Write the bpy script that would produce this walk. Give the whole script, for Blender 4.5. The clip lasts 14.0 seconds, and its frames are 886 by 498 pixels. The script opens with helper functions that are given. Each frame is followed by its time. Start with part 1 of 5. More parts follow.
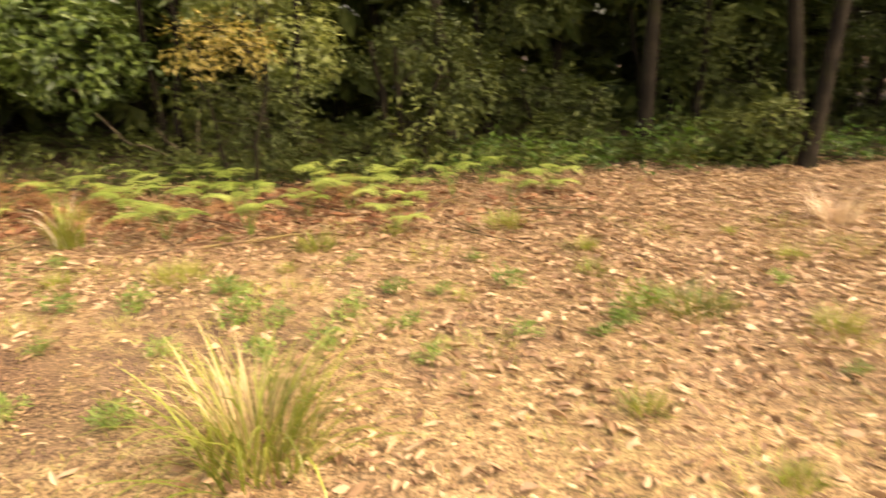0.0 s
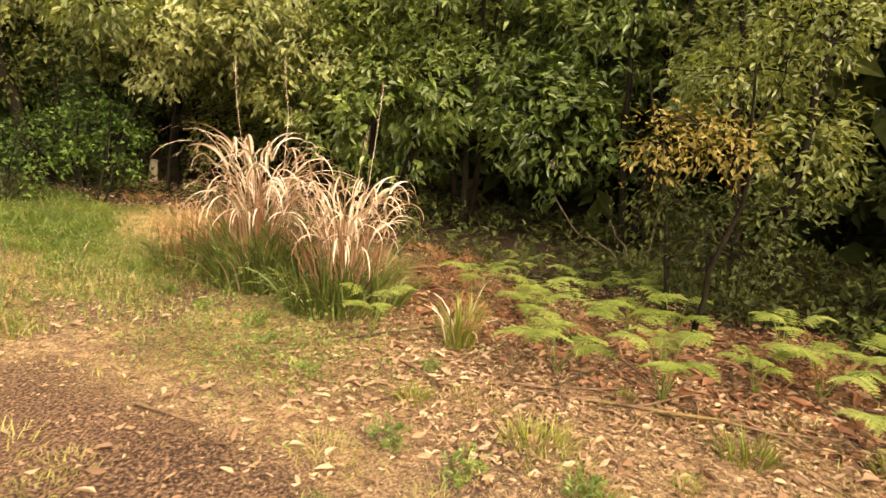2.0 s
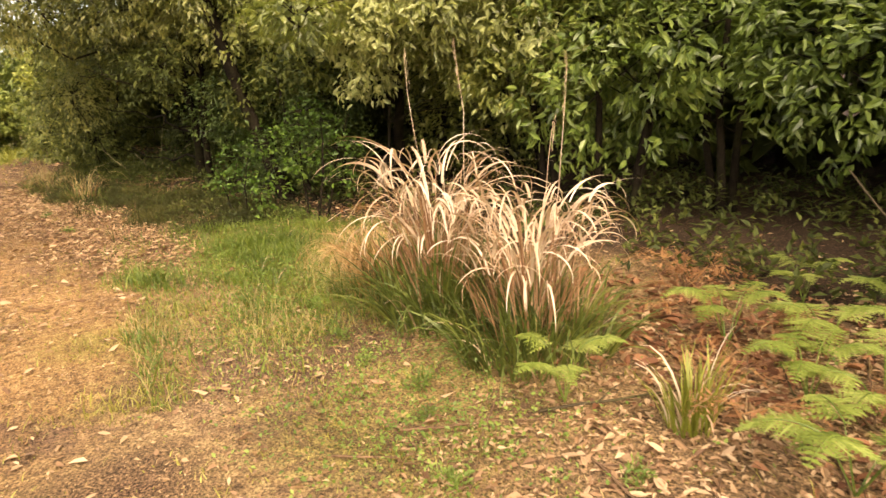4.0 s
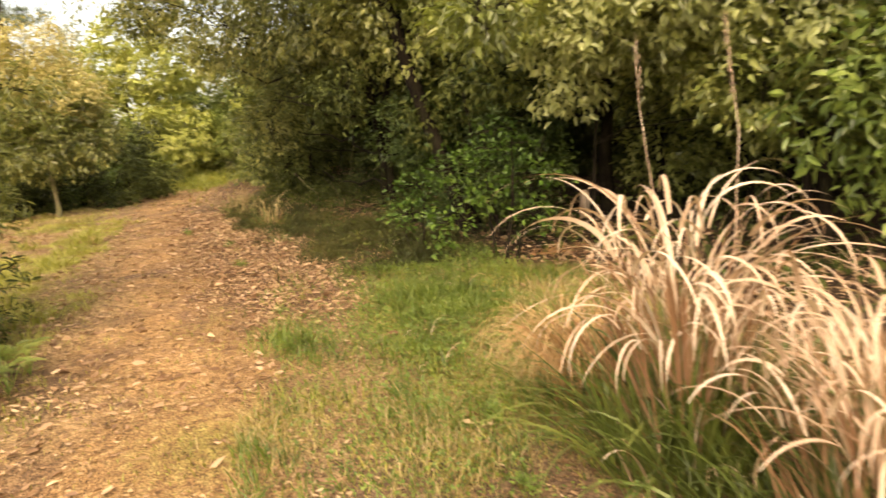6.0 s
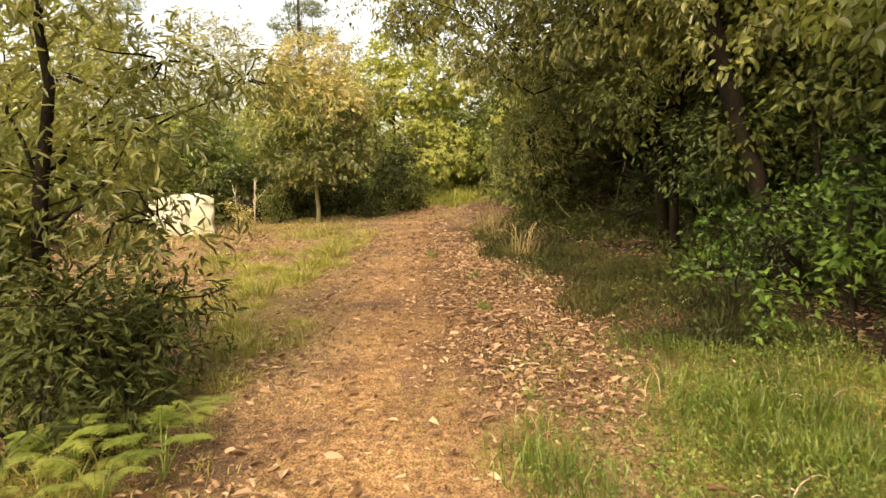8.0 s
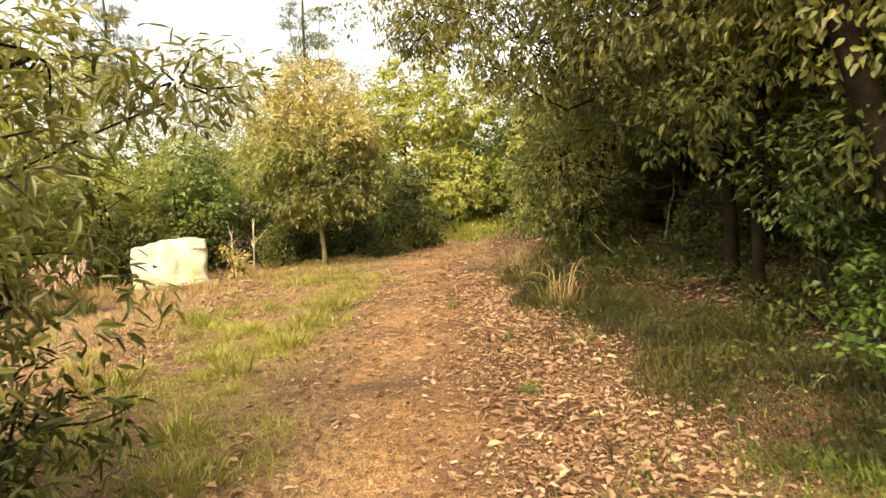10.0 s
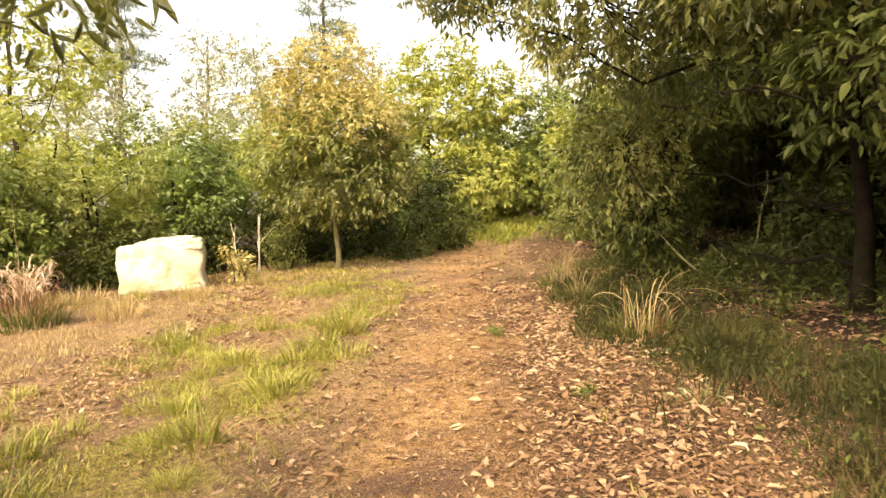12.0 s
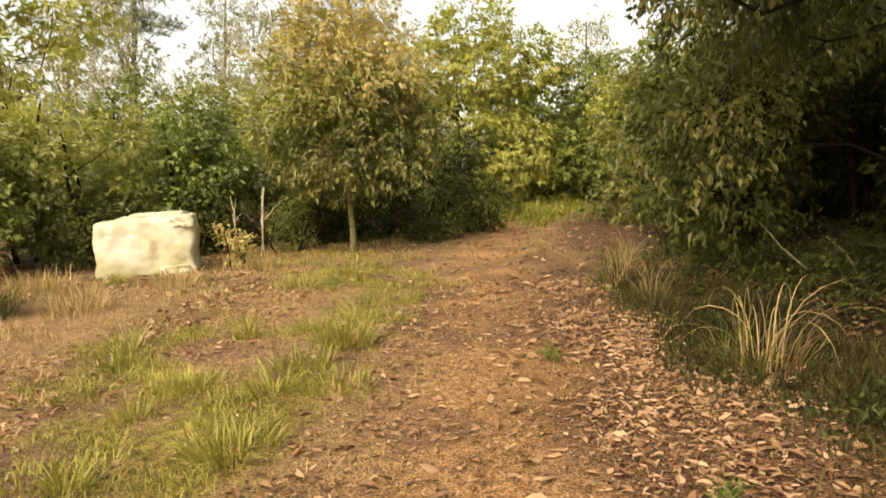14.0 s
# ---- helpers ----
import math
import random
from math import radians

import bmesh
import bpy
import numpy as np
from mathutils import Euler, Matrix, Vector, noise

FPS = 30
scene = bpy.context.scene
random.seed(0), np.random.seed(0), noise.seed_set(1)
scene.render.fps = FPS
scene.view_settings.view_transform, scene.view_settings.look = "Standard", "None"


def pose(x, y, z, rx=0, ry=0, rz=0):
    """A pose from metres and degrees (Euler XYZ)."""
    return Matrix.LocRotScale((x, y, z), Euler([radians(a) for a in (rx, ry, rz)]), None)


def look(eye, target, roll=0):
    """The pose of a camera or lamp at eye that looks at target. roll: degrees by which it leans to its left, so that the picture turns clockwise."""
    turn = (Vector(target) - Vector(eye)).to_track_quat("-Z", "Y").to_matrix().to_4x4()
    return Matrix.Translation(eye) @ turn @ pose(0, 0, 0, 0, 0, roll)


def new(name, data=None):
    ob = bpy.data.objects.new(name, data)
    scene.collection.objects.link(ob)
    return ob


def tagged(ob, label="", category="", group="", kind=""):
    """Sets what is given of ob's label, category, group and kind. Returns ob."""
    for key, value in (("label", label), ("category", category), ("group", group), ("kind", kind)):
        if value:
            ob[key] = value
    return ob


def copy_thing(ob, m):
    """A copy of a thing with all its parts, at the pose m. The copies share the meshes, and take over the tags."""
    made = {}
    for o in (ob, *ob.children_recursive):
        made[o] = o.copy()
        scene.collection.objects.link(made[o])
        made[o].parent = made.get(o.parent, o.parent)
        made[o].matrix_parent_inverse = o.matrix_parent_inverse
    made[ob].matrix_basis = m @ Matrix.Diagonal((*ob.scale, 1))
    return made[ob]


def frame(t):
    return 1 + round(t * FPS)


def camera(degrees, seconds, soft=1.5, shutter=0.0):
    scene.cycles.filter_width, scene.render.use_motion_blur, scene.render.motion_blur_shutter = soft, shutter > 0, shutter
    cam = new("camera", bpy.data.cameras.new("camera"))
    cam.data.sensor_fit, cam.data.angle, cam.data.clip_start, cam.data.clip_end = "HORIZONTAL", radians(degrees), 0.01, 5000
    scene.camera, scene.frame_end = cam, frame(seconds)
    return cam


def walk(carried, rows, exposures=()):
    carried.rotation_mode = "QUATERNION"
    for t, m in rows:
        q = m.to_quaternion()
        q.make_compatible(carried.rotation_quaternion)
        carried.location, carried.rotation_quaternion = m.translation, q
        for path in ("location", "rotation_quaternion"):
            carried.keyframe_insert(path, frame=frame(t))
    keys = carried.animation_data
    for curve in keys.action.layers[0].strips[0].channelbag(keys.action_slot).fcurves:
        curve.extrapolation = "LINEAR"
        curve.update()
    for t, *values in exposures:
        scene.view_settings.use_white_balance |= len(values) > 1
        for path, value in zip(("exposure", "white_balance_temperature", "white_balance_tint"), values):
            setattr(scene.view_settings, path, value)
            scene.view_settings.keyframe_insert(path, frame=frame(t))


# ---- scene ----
cam = camera(65.0, 14.0, 1.5, 0.3)
EXPOSURE, KELVIN, TINT = 1.88, 8850, 11
METRES, EYE, TILT, LEAN, TURN = 12.5, 1.5, 0.0, 0.0, 0.0
ROWS = [
    (0.0, 0.0, 0.0, 0.0, -0.53, -16.47, 1.8),
    (0.5, 0.0015, 0.0259, 0.0, 14.13, -13.6, 1.69),
    (1.0, -0.0044, 0.0517, 0.0027, 17.02, -12.48, 0.56),
    (1.5, -0.0068, 0.0845, 0.0057, 32.96, -13.3, 1.8),
    (2.0, -0.0171, 0.1164, 0.0059, 38.64, -10.46, -4.1),
    (2.5, -0.0303, 0.1513, 0.0131, 40.67, -12.12, 0.91),
    (3.0, -0.0401, 0.1768, 0.0126, 46.58, -11.25, 1.21),
    (3.5, -0.0503, 0.1977, 0.013, 54.56, -12.22, 2.71),
    (6.0, -0.1909, 0.2673, 0.0125, 75.37, -10.07, 5.69),
    (6.5, -0.2307, 0.271, 0.0137, 84.16, -9.56, 6.23),
    (7.0, -0.2686, 0.2669, 0.0133, 85.18, -9.02, 3.32),
    (7.5, -0.3093, 0.2635, 0.0117, 92.35, -9.08, 4.87),
    (8.0, -0.3459, 0.2597, 0.0114, 95.72, -6.8, 2.65),
    (10.5, -0.5364, 0.2267, 0.0135, 96.91, -3.93, 4.86),
    (11.0, -0.5784, 0.2128, 0.0139, 86.06, -8.52, -3.07),
    (11.5, -0.6167, 0.206, 0.0126, 95.62, -2.53, 1.57),
    (12.0, -0.6544, 0.2005, 0.0125, 98.49, -4.23, 3.82),
    (12.5, -0.6931, 0.1912, 0.0115, 96.02, -5.45, 1.97),
    (13.0, -0.7339, 0.1855, 0.0113, 100.27, -2.51, 2.8),
    (13.5, -0.7726, 0.1783, 0.009, 101.13, -2.06, 2.19),
    (14.0, -0.8106, 0.1697, 0.0077, 100.65, -5.92, 2.86),
]
walk(cam, [(t, pose(0, 0, EYE, TILT, LEAN, TURN) @ pose(METRES * x, METRES * y, METRES * z, 90 + pitch, roll, yaw)) for t, x, y, z, yaw, pitch, roll in ROWS],
     exposures=[(t, EXPOSURE + e, KELVIN, TINT) for t, e in ((0.0, 0.25), (0.5, 0.22), (1.0, 0.08), (3.0, -0.12), (6.5, -0.25), (8.0, -0.33), (10.5, -0.1), (11.0, -0.18), (11.5, 0.05), (12.0, 0.08), (12.5, -0.1), (13.5, -0.36), (14.0, -0.6))])

# ---- sky and sun: bright overcast afternoon ----
SUN_UP, SUN_ROUND = 46.0, 108.0
world = bpy.data.worlds.new("sky")
scene.world = world
world.use_nodes = True
wn = world.node_tree.nodes
sky = wn.new("ShaderNodeTexSky")
sky.sky_type, sky.sun_disc = "NISHITA", False
sky.sun_elevation, sky.sun_rotation = radians(SUN_UP), radians(SUN_ROUND)
sky.air_density, sky.dust_density, sky.ozone_density = 1.0, 4.0, 0.6
wn["Background"].inputs[1].default_value = 0.15
haze = wn.new("ShaderNodeHueSaturation")
haze.inputs["Saturation"].default_value = 0.65
world.node_tree.links.new(sky.outputs[0], haze.inputs["Color"])
world.node_tree.links.new(haze.outputs[0], wn["Background"].inputs[0])
sun = new("sun", bpy.data.lights.new("sun", "SUN"))
sun.data.energy, sun.data.angle, sun.data.color = 1.15, radians(70), (1.0, 0.95, 0.86)
sa, se = radians(SUN_ROUND), radians(SUN_UP)
sun.matrix_world = look((math.sin(sa) * math.cos(se) * 60, math.cos(sa) * math.cos(se) * 60, math.sin(se) * 60), (0, 0, 0))


# ---- materials ----
def nodes(name):
    m = bpy.data.materials.new(name)
    m.use_nodes = True
    t = m.node_tree
    return m, t.nodes, t.links, t.nodes["Principled BSDF"]


def ramp(n, stops):
    r = n.new("ShaderNodeValToRGB")
    while len(r.color_ramp.elements) < len(stops):
        r.color_ramp.elements.new(0.5)
    for e, (at, c) in zip(r.color_ramp.elements, stops):
        e.position, e.color = at, (*c, 1)
    return r


def noise_node(n, l, scale, detail=4.0, rough=0.55):
    g, k = n.new("ShaderNodeNewGeometry"), n.new("ShaderNodeTexNoise")
    k.inputs["Scale"].default_value, k.inputs["Detail"].default_value, k.inputs["Roughness"].default_value = scale, detail, rough
    l.new(g.outputs["Position"], k.inputs["Vector"])
    return k


def mixed(n, l, fac, a, b, blend="MIX"):
    m = n.new("ShaderNodeMix")
    m.data_type, m.blend_type = "RGBA", blend
    for socket, value in ((m.inputs[0], fac), (m.inputs[6], a), (m.inputs[7], b)):
        if isinstance(value, (int, float)):
            socket.default_value = value
        elif isinstance(value, tuple):
            socket.default_value = (*value, 1)
        else:
            l.new(value, socket)
    return m.outputs[2]


def leaf_material(name, dark, mid, light, patch=0.7, through_light=0.3, rough=0.42, gloss=0.4, each=0.42, spray=4.5):
    """Leaves: each one its own shade, with lighter and darker sprays over the crown and paler or darker boughs."""
    m, n, l, p = nodes(name)
    g = n.new("ShaderNodeNewGeometry")
    k, k_spray = noise_node(n, l, patch, 2.0), noise_node(n, l, spray, 2.0)
    both = n.new("ShaderNodeMath")
    both.operation = "MULTIPLY_ADD"
    l.new(k_spray.outputs[0], both.inputs[0])
    both.inputs[1].default_value = 0.8
    l.new(k.outputs[0], both.inputs[2])
    add = n.new("ShaderNodeMath")
    add.operation = "MULTIPLY_ADD"
    l.new(g.outputs["Random Per Island"], add.inputs[0])
    add.inputs[1].default_value = each
    shift = n.new("ShaderNodeMapRange")
    shift.inputs[1].default_value, shift.inputs[2].default_value = 0.68, 1.12
    shift.inputs[3].default_value, shift.inputs[4].default_value = 0.02, 0.98 - each
    l.new(both.outputs[0], shift.inputs[0])
    l.new(shift.outputs[0], add.inputs[2])
    r = ramp(n, [(0.0, dark), (0.5, mid), (1.0, light)])
    l.new(add.outputs[0], r.inputs[0])
    l.new(r.outputs[0], p.inputs["Base Color"])
    p.inputs["Roughness"].default_value = rough
    p.inputs["Specular IOR Level"].default_value = gloss
    tr, mx = n.new("ShaderNodeBsdfTranslucent"), n.new("ShaderNodeMixShader")
    l.new(mixed(n, l, 1.0, r.outputs[0], (1.0, 1.0, 0.55), "MULTIPLY"), tr.inputs[0])
    mx.inputs[0].default_value = through_light
    l.new(p.outputs[0], mx.inputs[1])
    l.new(tr.outputs[0], mx.inputs[2])
    l.new(mx.outputs[0], n["Material Output"].inputs[0])
    return m


def bark_material(name, a, b):
    m, n, l, p = nodes(name)
    k1, k2 = noise_node(n, l, 5.0, 5.0), noise_node(n, l, 45.0, 4.0)
    r = ramp(n, [(0.3, a), (0.7, b)])
    l.new(k1.outputs[0], r.inputs[0])
    moss = n.new("ShaderNodeMapRange")
    moss.inputs[1].default_value, moss.inputs[2].default_value, moss.inputs[4].default_value = 0.5, 0.66, 0.6
    l.new(noise_node(n, l, 2.6, 5.0, 0.7).outputs[0], moss.inputs[0])
    c_ = mixed(n, l, moss.outputs[0], r.outputs[0], (b[0] * 0.9, b[1] * 1.15, b[2] * 0.6))
    l.new(mixed(n, l, 0.7, c_, k2.outputs[0], "OVERLAY"), p.inputs["Base Color"])
    p.inputs["Roughness"].default_value, p.inputs["Specular IOR Level"].default_value = 0.95, 0.08
    bump = n.new("ShaderNodeBump")
    bump.inputs["Strength"].default_value, bump.inputs["Distance"].default_value = 0.6, 0.02
    l.new(k2.outputs[0], bump.inputs["Height"])
    l.new(bump.outputs[0], p.inputs["Normal"])
    return m


M_LAUREL = leaf_material("laurel_leaf", (0.03, 0.048, 0.011), (0.125, 0.18, 0.038), (0.36, 0.43, 0.115), 0.8, 0.4, 0.36, 0.65)
# Dark leaves; on low and inner crown lobes they stand in for shade
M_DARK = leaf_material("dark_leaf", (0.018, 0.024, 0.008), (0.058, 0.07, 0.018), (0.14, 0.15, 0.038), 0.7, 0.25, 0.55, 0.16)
M_OLIVE = leaf_material("olive_leaf", (0.055, 0.07, 0.018), (0.22, 0.25, 0.065), (0.5, 0.5, 0.18), 0.5, 0.5, 0.36, 0.75)
# Darker version of olive_leaf, with shade of the overhanging crowns in its colour
M_OVER = leaf_material("dusky_olive_leaf", (0.035, 0.042, 0.012), (0.145, 0.155, 0.042), (0.4, 0.38, 0.13), 0.6, 0.45, 0.4, 0.6)
# Lightened olive leaf: skylight on the sapling put into the base colour
M_PALE = leaf_material("sky_lit_olive_leaf", (0.12, 0.13, 0.05), (0.35, 0.37, 0.145), (0.6, 0.6, 0.31), 0.6, 0.5, 0.36, 0.75)
M_FRESH = leaf_material("fresh_leaf", (0.05, 0.075, 0.016), (0.16, 0.2, 0.045), (0.31, 0.34, 0.1), 0.8, 0.35)
M_LIME = leaf_material("lime_leaf", (0.2, 0.22, 0.05), (0.34, 0.36, 0.09), (0.48, 0.46, 0.16), 0.4, 0.4)
M_GOLD = leaf_material("golden_leaf", (0.1, 0.085, 0.018), (0.27, 0.2, 0.045), (0.44, 0.35, 0.12), 2.5, 0.35)
M_ORANGE = leaf_material("orange_tinged_leaf", (0.2, 0.18, 0.06), (0.42, 0.355, 0.135), (0.62, 0.52, 0.26), 0.45, 0.4)
# Far leaves and pine needles: distance haze put into their paler colours
M_FAR = leaf_material("hazed_far_leaf", (0.22, 0.24, 0.17), (0.33, 0.34, 0.24), (0.46, 0.45, 0.34), 0.2, 0.35)
M_PINE = leaf_material("pine_needle", (0.09, 0.11, 0.06), (0.14, 0.17, 0.09), (0.22, 0.24, 0.14), 0.5, 0.15)
M_FERN = leaf_material("fern_leaf", (0.075, 0.11, 0.018), (0.225, 0.275, 0.058), (0.44, 0.47, 0.16), 2.2, 0.35)
M_FERN_RUST = leaf_material("rusty_fern_leaf", (0.14, 0.06, 0.03), (0.28, 0.13, 0.06), (0.42, 0.24, 0.11), 2.0, 0.3)
M_GRASS = leaf_material("grass_blade", (0.07, 0.09, 0.014), (0.21, 0.225, 0.04), (0.42, 0.39, 0.1), 0.9, 0.35)
M_TUFT = leaf_material("yellow_green_tuft_blade", (0.1, 0.115, 0.02), (0.29, 0.29, 0.06), (0.52, 0.49, 0.15), 1.4, 0.35)
M_LAWN = leaf_material("lush_grass_blade", (0.035, 0.06, 0.009), (0.115, 0.165, 0.027), (0.28, 0.3, 0.065), 1.3, 0.35)
M_MOSSY = leaf_material("yellowing_grass_blade", (0.12, 0.11, 0.022), (0.25, 0.225, 0.048), (0.42, 0.36, 0.11), 0.8, 0.3)
M_WEED = leaf_material("weed_leaf", (0.055, 0.09, 0.016), (0.13, 0.19, 0.034), (0.27, 0.33, 0.08), 2.0, 0.3)
M_FRESH_SHADE = leaf_material("shade_green_leaf", (0.02, 0.042, 0.008), (0.065, 0.125, 0.019), (0.17, 0.255, 0.042), 0.9, 0.35)
M_PALE_DRY = leaf_material("thin_dry_blade", (0.2, 0.14, 0.06), (0.36, 0.26, 0.12), (0.52, 0.4, 0.2), 1.0, 0.2)
M_STRAW = leaf_material("straw_blade", (0.26, 0.14, 0.08), (0.53, 0.37, 0.26), (0.77, 0.64, 0.52), 1.6, 0.2, 0.55)
M_RUSTSTRAW = leaf_material("rusty_straw_blade", (0.15, 0.068, 0.034), (0.32, 0.17, 0.095), (0.52, 0.34, 0.21), 2.0, 0.25, 0.6)
M_PALE_RUST = leaf_material("orange_straw_blade", (0.22, 0.11, 0.045), (0.42, 0.245, 0.115), (0.62, 0.42, 0.23), 2.0, 0.25, 0.6)
M_REED = leaf_material("reed_green_blade", (0.04, 0.055, 0.014), (0.095, 0.125, 0.028), (0.22, 0.23, 0.06), 1.8, 0.3)
M_LITTER = leaf_material("fallen_leaf", (0.095, 0.045, 0.026), (0.29, 0.17, 0.095), (0.58, 0.41, 0.265), 0.9, 0.1, 0.6, 0.3, 0.75, 6.0)
M_RUST_LITTER = leaf_material("rusty_fallen_leaf", (0.07, 0.028, 0.016), (0.2, 0.085, 0.045), (0.4, 0.2, 0.11), 1.2, 0.1, 0.7, 0.2, 0.7)
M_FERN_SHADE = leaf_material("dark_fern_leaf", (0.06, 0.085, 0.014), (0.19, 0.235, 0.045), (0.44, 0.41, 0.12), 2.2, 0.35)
M_DUSK = leaf_material("dusky_fine_leaf", (0.02, 0.035, 0.01), (0.055, 0.085, 0.02), (0.12, 0.16, 0.04), 0.9, 0.3)
M_BARK = bark_material("grey_brown_bark", (0.035, 0.025, 0.015), (0.1, 0.078, 0.05))
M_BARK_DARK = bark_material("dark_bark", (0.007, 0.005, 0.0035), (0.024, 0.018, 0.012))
M_BARK_PALE = bark_material("pale_mossy_bark", (0.1, 0.085, 0.05), (0.24, 0.2, 0.12))
M_STEM_PALE = bark_material("bleached_stem", (0.32, 0.27, 0.19), (0.55, 0.49, 0.38))
M_TWIG = bark_material("dry_twig", (0.09, 0.05, 0.033), (0.23, 0.14, 0.085))


# ---- geometry helpers ----
def unit(v):
    return v / np.maximum(np.linalg.norm(v, axis=-1, keepdims=True), 1e-9)


def wave(x, y, scale, seed):
    """Smooth uneven values, about -1 to 1, over the plan."""
    r = np.random.RandomState(seed)
    total = 0.0
    for i in range(6):
        a, f, ph = r.uniform(0, 6.28), scale * r.uniform(0.6, 1.9), r.uniform(0, 6.28)
        total = total + np.sin((x * math.cos(a) + y * math.sin(a)) * f + ph)
    return total / 3.2


def trail_y(x):
    return np.interp(x, [-60, -45, -38, -32, -27, -22, -18, -14, -10, -7, -4, -1, 3], [3.5, 2.6, 1.6, 0.9, 0.2, 0.6, 1.3, 1.8, 2.3, 2.7, 2.2, 1.0, -0.5])


def ground_z(x, y):
    x, y = np.asarray(x, float), np.asarray(y, float)
    d = y - trail_y(x)
    fade = np.clip(1 - np.abs(x + 12) / 70, 0, 1)
    z = 0.12 + 0.0072 * np.clip(-x, 0, 40)
    z = z + fade * (0.02 * wave(x, y, 1.7, 5) + 0.012 * wave(x, y, 4.5, 6)) - 0.03 * np.exp(-(d / 0.7) ** 2) * (x < -4)
    return z + 0.04 * np.clip(d - 2.5, 0, 8) * (x < -8) * 0.5


def gz(x, y):
    return float(ground_z(x, y))


def mesh_from(name, verts, faces, smooth=False):
    """A mesh from an array of vertices and an array of equal-sided faces."""
    me = bpy.data.meshes.new(name)
    verts, faces = np.asarray(verts, np.float32).reshape(-1, 3), np.asarray(faces, np.int32)
    k = faces.shape[1]
    me.vertices.add(len(verts))
    me.vertices.foreach_set("co", verts.ravel())
    me.loops.add(faces.size)
    me.loops.foreach_set("vertex_index", faces.ravel())
    me.polygons.add(len(faces))
    me.polygons.foreach_set("loop_start", np.arange(0, faces.size, k, dtype=np.int32))
    me.polygons.foreach_set("use_smooth", np.full(len(faces), smooth))
    me.update(calc_edges=True)
    return me


def part(name, me, material, parent=None, label=""):
    me.materials.append(material)
    ob = new(name, me)
    if parent:
        ob.parent = parent
    return tagged(ob, label)


def join(blocks):
    vs, fs, at = [], [], 0
    for v, f in blocks:
        v = np.asarray(v).reshape(-1, 3)
        vs.append(v), fs.append(np.asarray(f) + at)
        at += len(v)
    return np.concatenate(vs), np.concatenate(fs)


def leaf_faces(count):
    i = np.arange(count)[:, None] * 4
    return np.concatenate([i + [0, 1, 2], i + [0, 2, 3]], 1).reshape(-1, 3)


def leaves(pos, way, up, length, width, fold=0.22, wide=0.42):
    """Folded leaf blades: two facets hinged along the midrib."""
    side = unit(np.cross(way, up))
    nrm = np.cross(side, way)
    L, W = np.asarray(length)[:, None], np.asarray(width)[:, None]
    mid = pos + way * L * wide + nrm * W * fold
    return np.stack([pos, mid + side * W * 0.5, pos + way * L, mid - side * W * 0.5], 1), leaf_faces(len(pos))


def oval_leaves(pos, way, up, length, width, fold=0.2):
    """Rounder leaf blades for the near trees: two four-sided halves hinged along the midrib, with a drooping tip."""
    side = unit(np.cross(way, up))
    nrm = np.cross(side, way)
    L, W = np.asarray(length)[:, None], np.asarray(width)[:, None]
    a, b = pos + way * L * 0.28 + nrm * W * fold, pos + way * L * 0.66 + nrm * W * fold * 0.6
    v = np.stack([pos, a + side * W * 0.48, b + side * W * 0.36, pos + way * L - nrm * L * 0.08, b - side * W * 0.36, a - side * W * 0.48], 1)
    i = np.arange(len(pos))[:, None] * 6
    return v, np.concatenate([i + [0, 1, 2, 3], i + [0, 3, 4, 5]], 1).reshape(-1, 4)


def sprays(r, centres, out, per, length, width, droop=0.5, spread=0.75, size=0.06, oval=False):
    """Leaves in whorls round twig ends."""
    n = len(centres) * per
    c, o = np.repeat(centres, per, 0), np.repeat(out, per, 0)
    way = unit(o * 0.55 + r.normal(0, spread, (n, 3)) * [1, 1, 0.6] + [0, 0, -droop])
    up = unit(np.array([0, 0, 0.7]) + o * 0.8 + r.normal(0, 0.35, (n, 3)))
    pos = c + r.normal(0, size, (n, 3)) + way * size * 0.3
    k = r.uniform(0.6, 1.25, n)
    return (oval_leaves if oval else leaves)(pos, way, up, length * k, width * k * r.uniform(0.8, 1.2, n))


def lobe_points(r, centre, radii, count, gaps=0.25, shell=0.5):
    """Twig ends through an uneven, gappy lobe of a crown."""
    d = unit(r.normal(0, 1, (count, 3)))
    knobs = unit(r.normal(0, 1, (14, 3)))
    lift = (np.clip(d @ knobs.T - 0.72, 0, 1) * r.uniform(-0.6, 1.3, 14)).sum(1)
    rad = (shell + (1 - shell) * np.sqrt(r.uniform(0, 1, count))) * (0.86 + lift) * r.uniform(0.9, 1.12, count)
    p = d * rad[:, None] * radii
    f = 2.6 / max(np.mean(radii), 0.6)
    keep = (np.sin(p @ r.normal(0, f * 1.6, 3) + 1) + np.sin(p @ r.normal(0, f * 1.8, 3)) + np.sin(p @ r.normal(0, f * 2.2, 3) + 2)) > -3 + gaps * 5
    return p[keep] + centre, unit(d / np.asarray(radii))[keep]


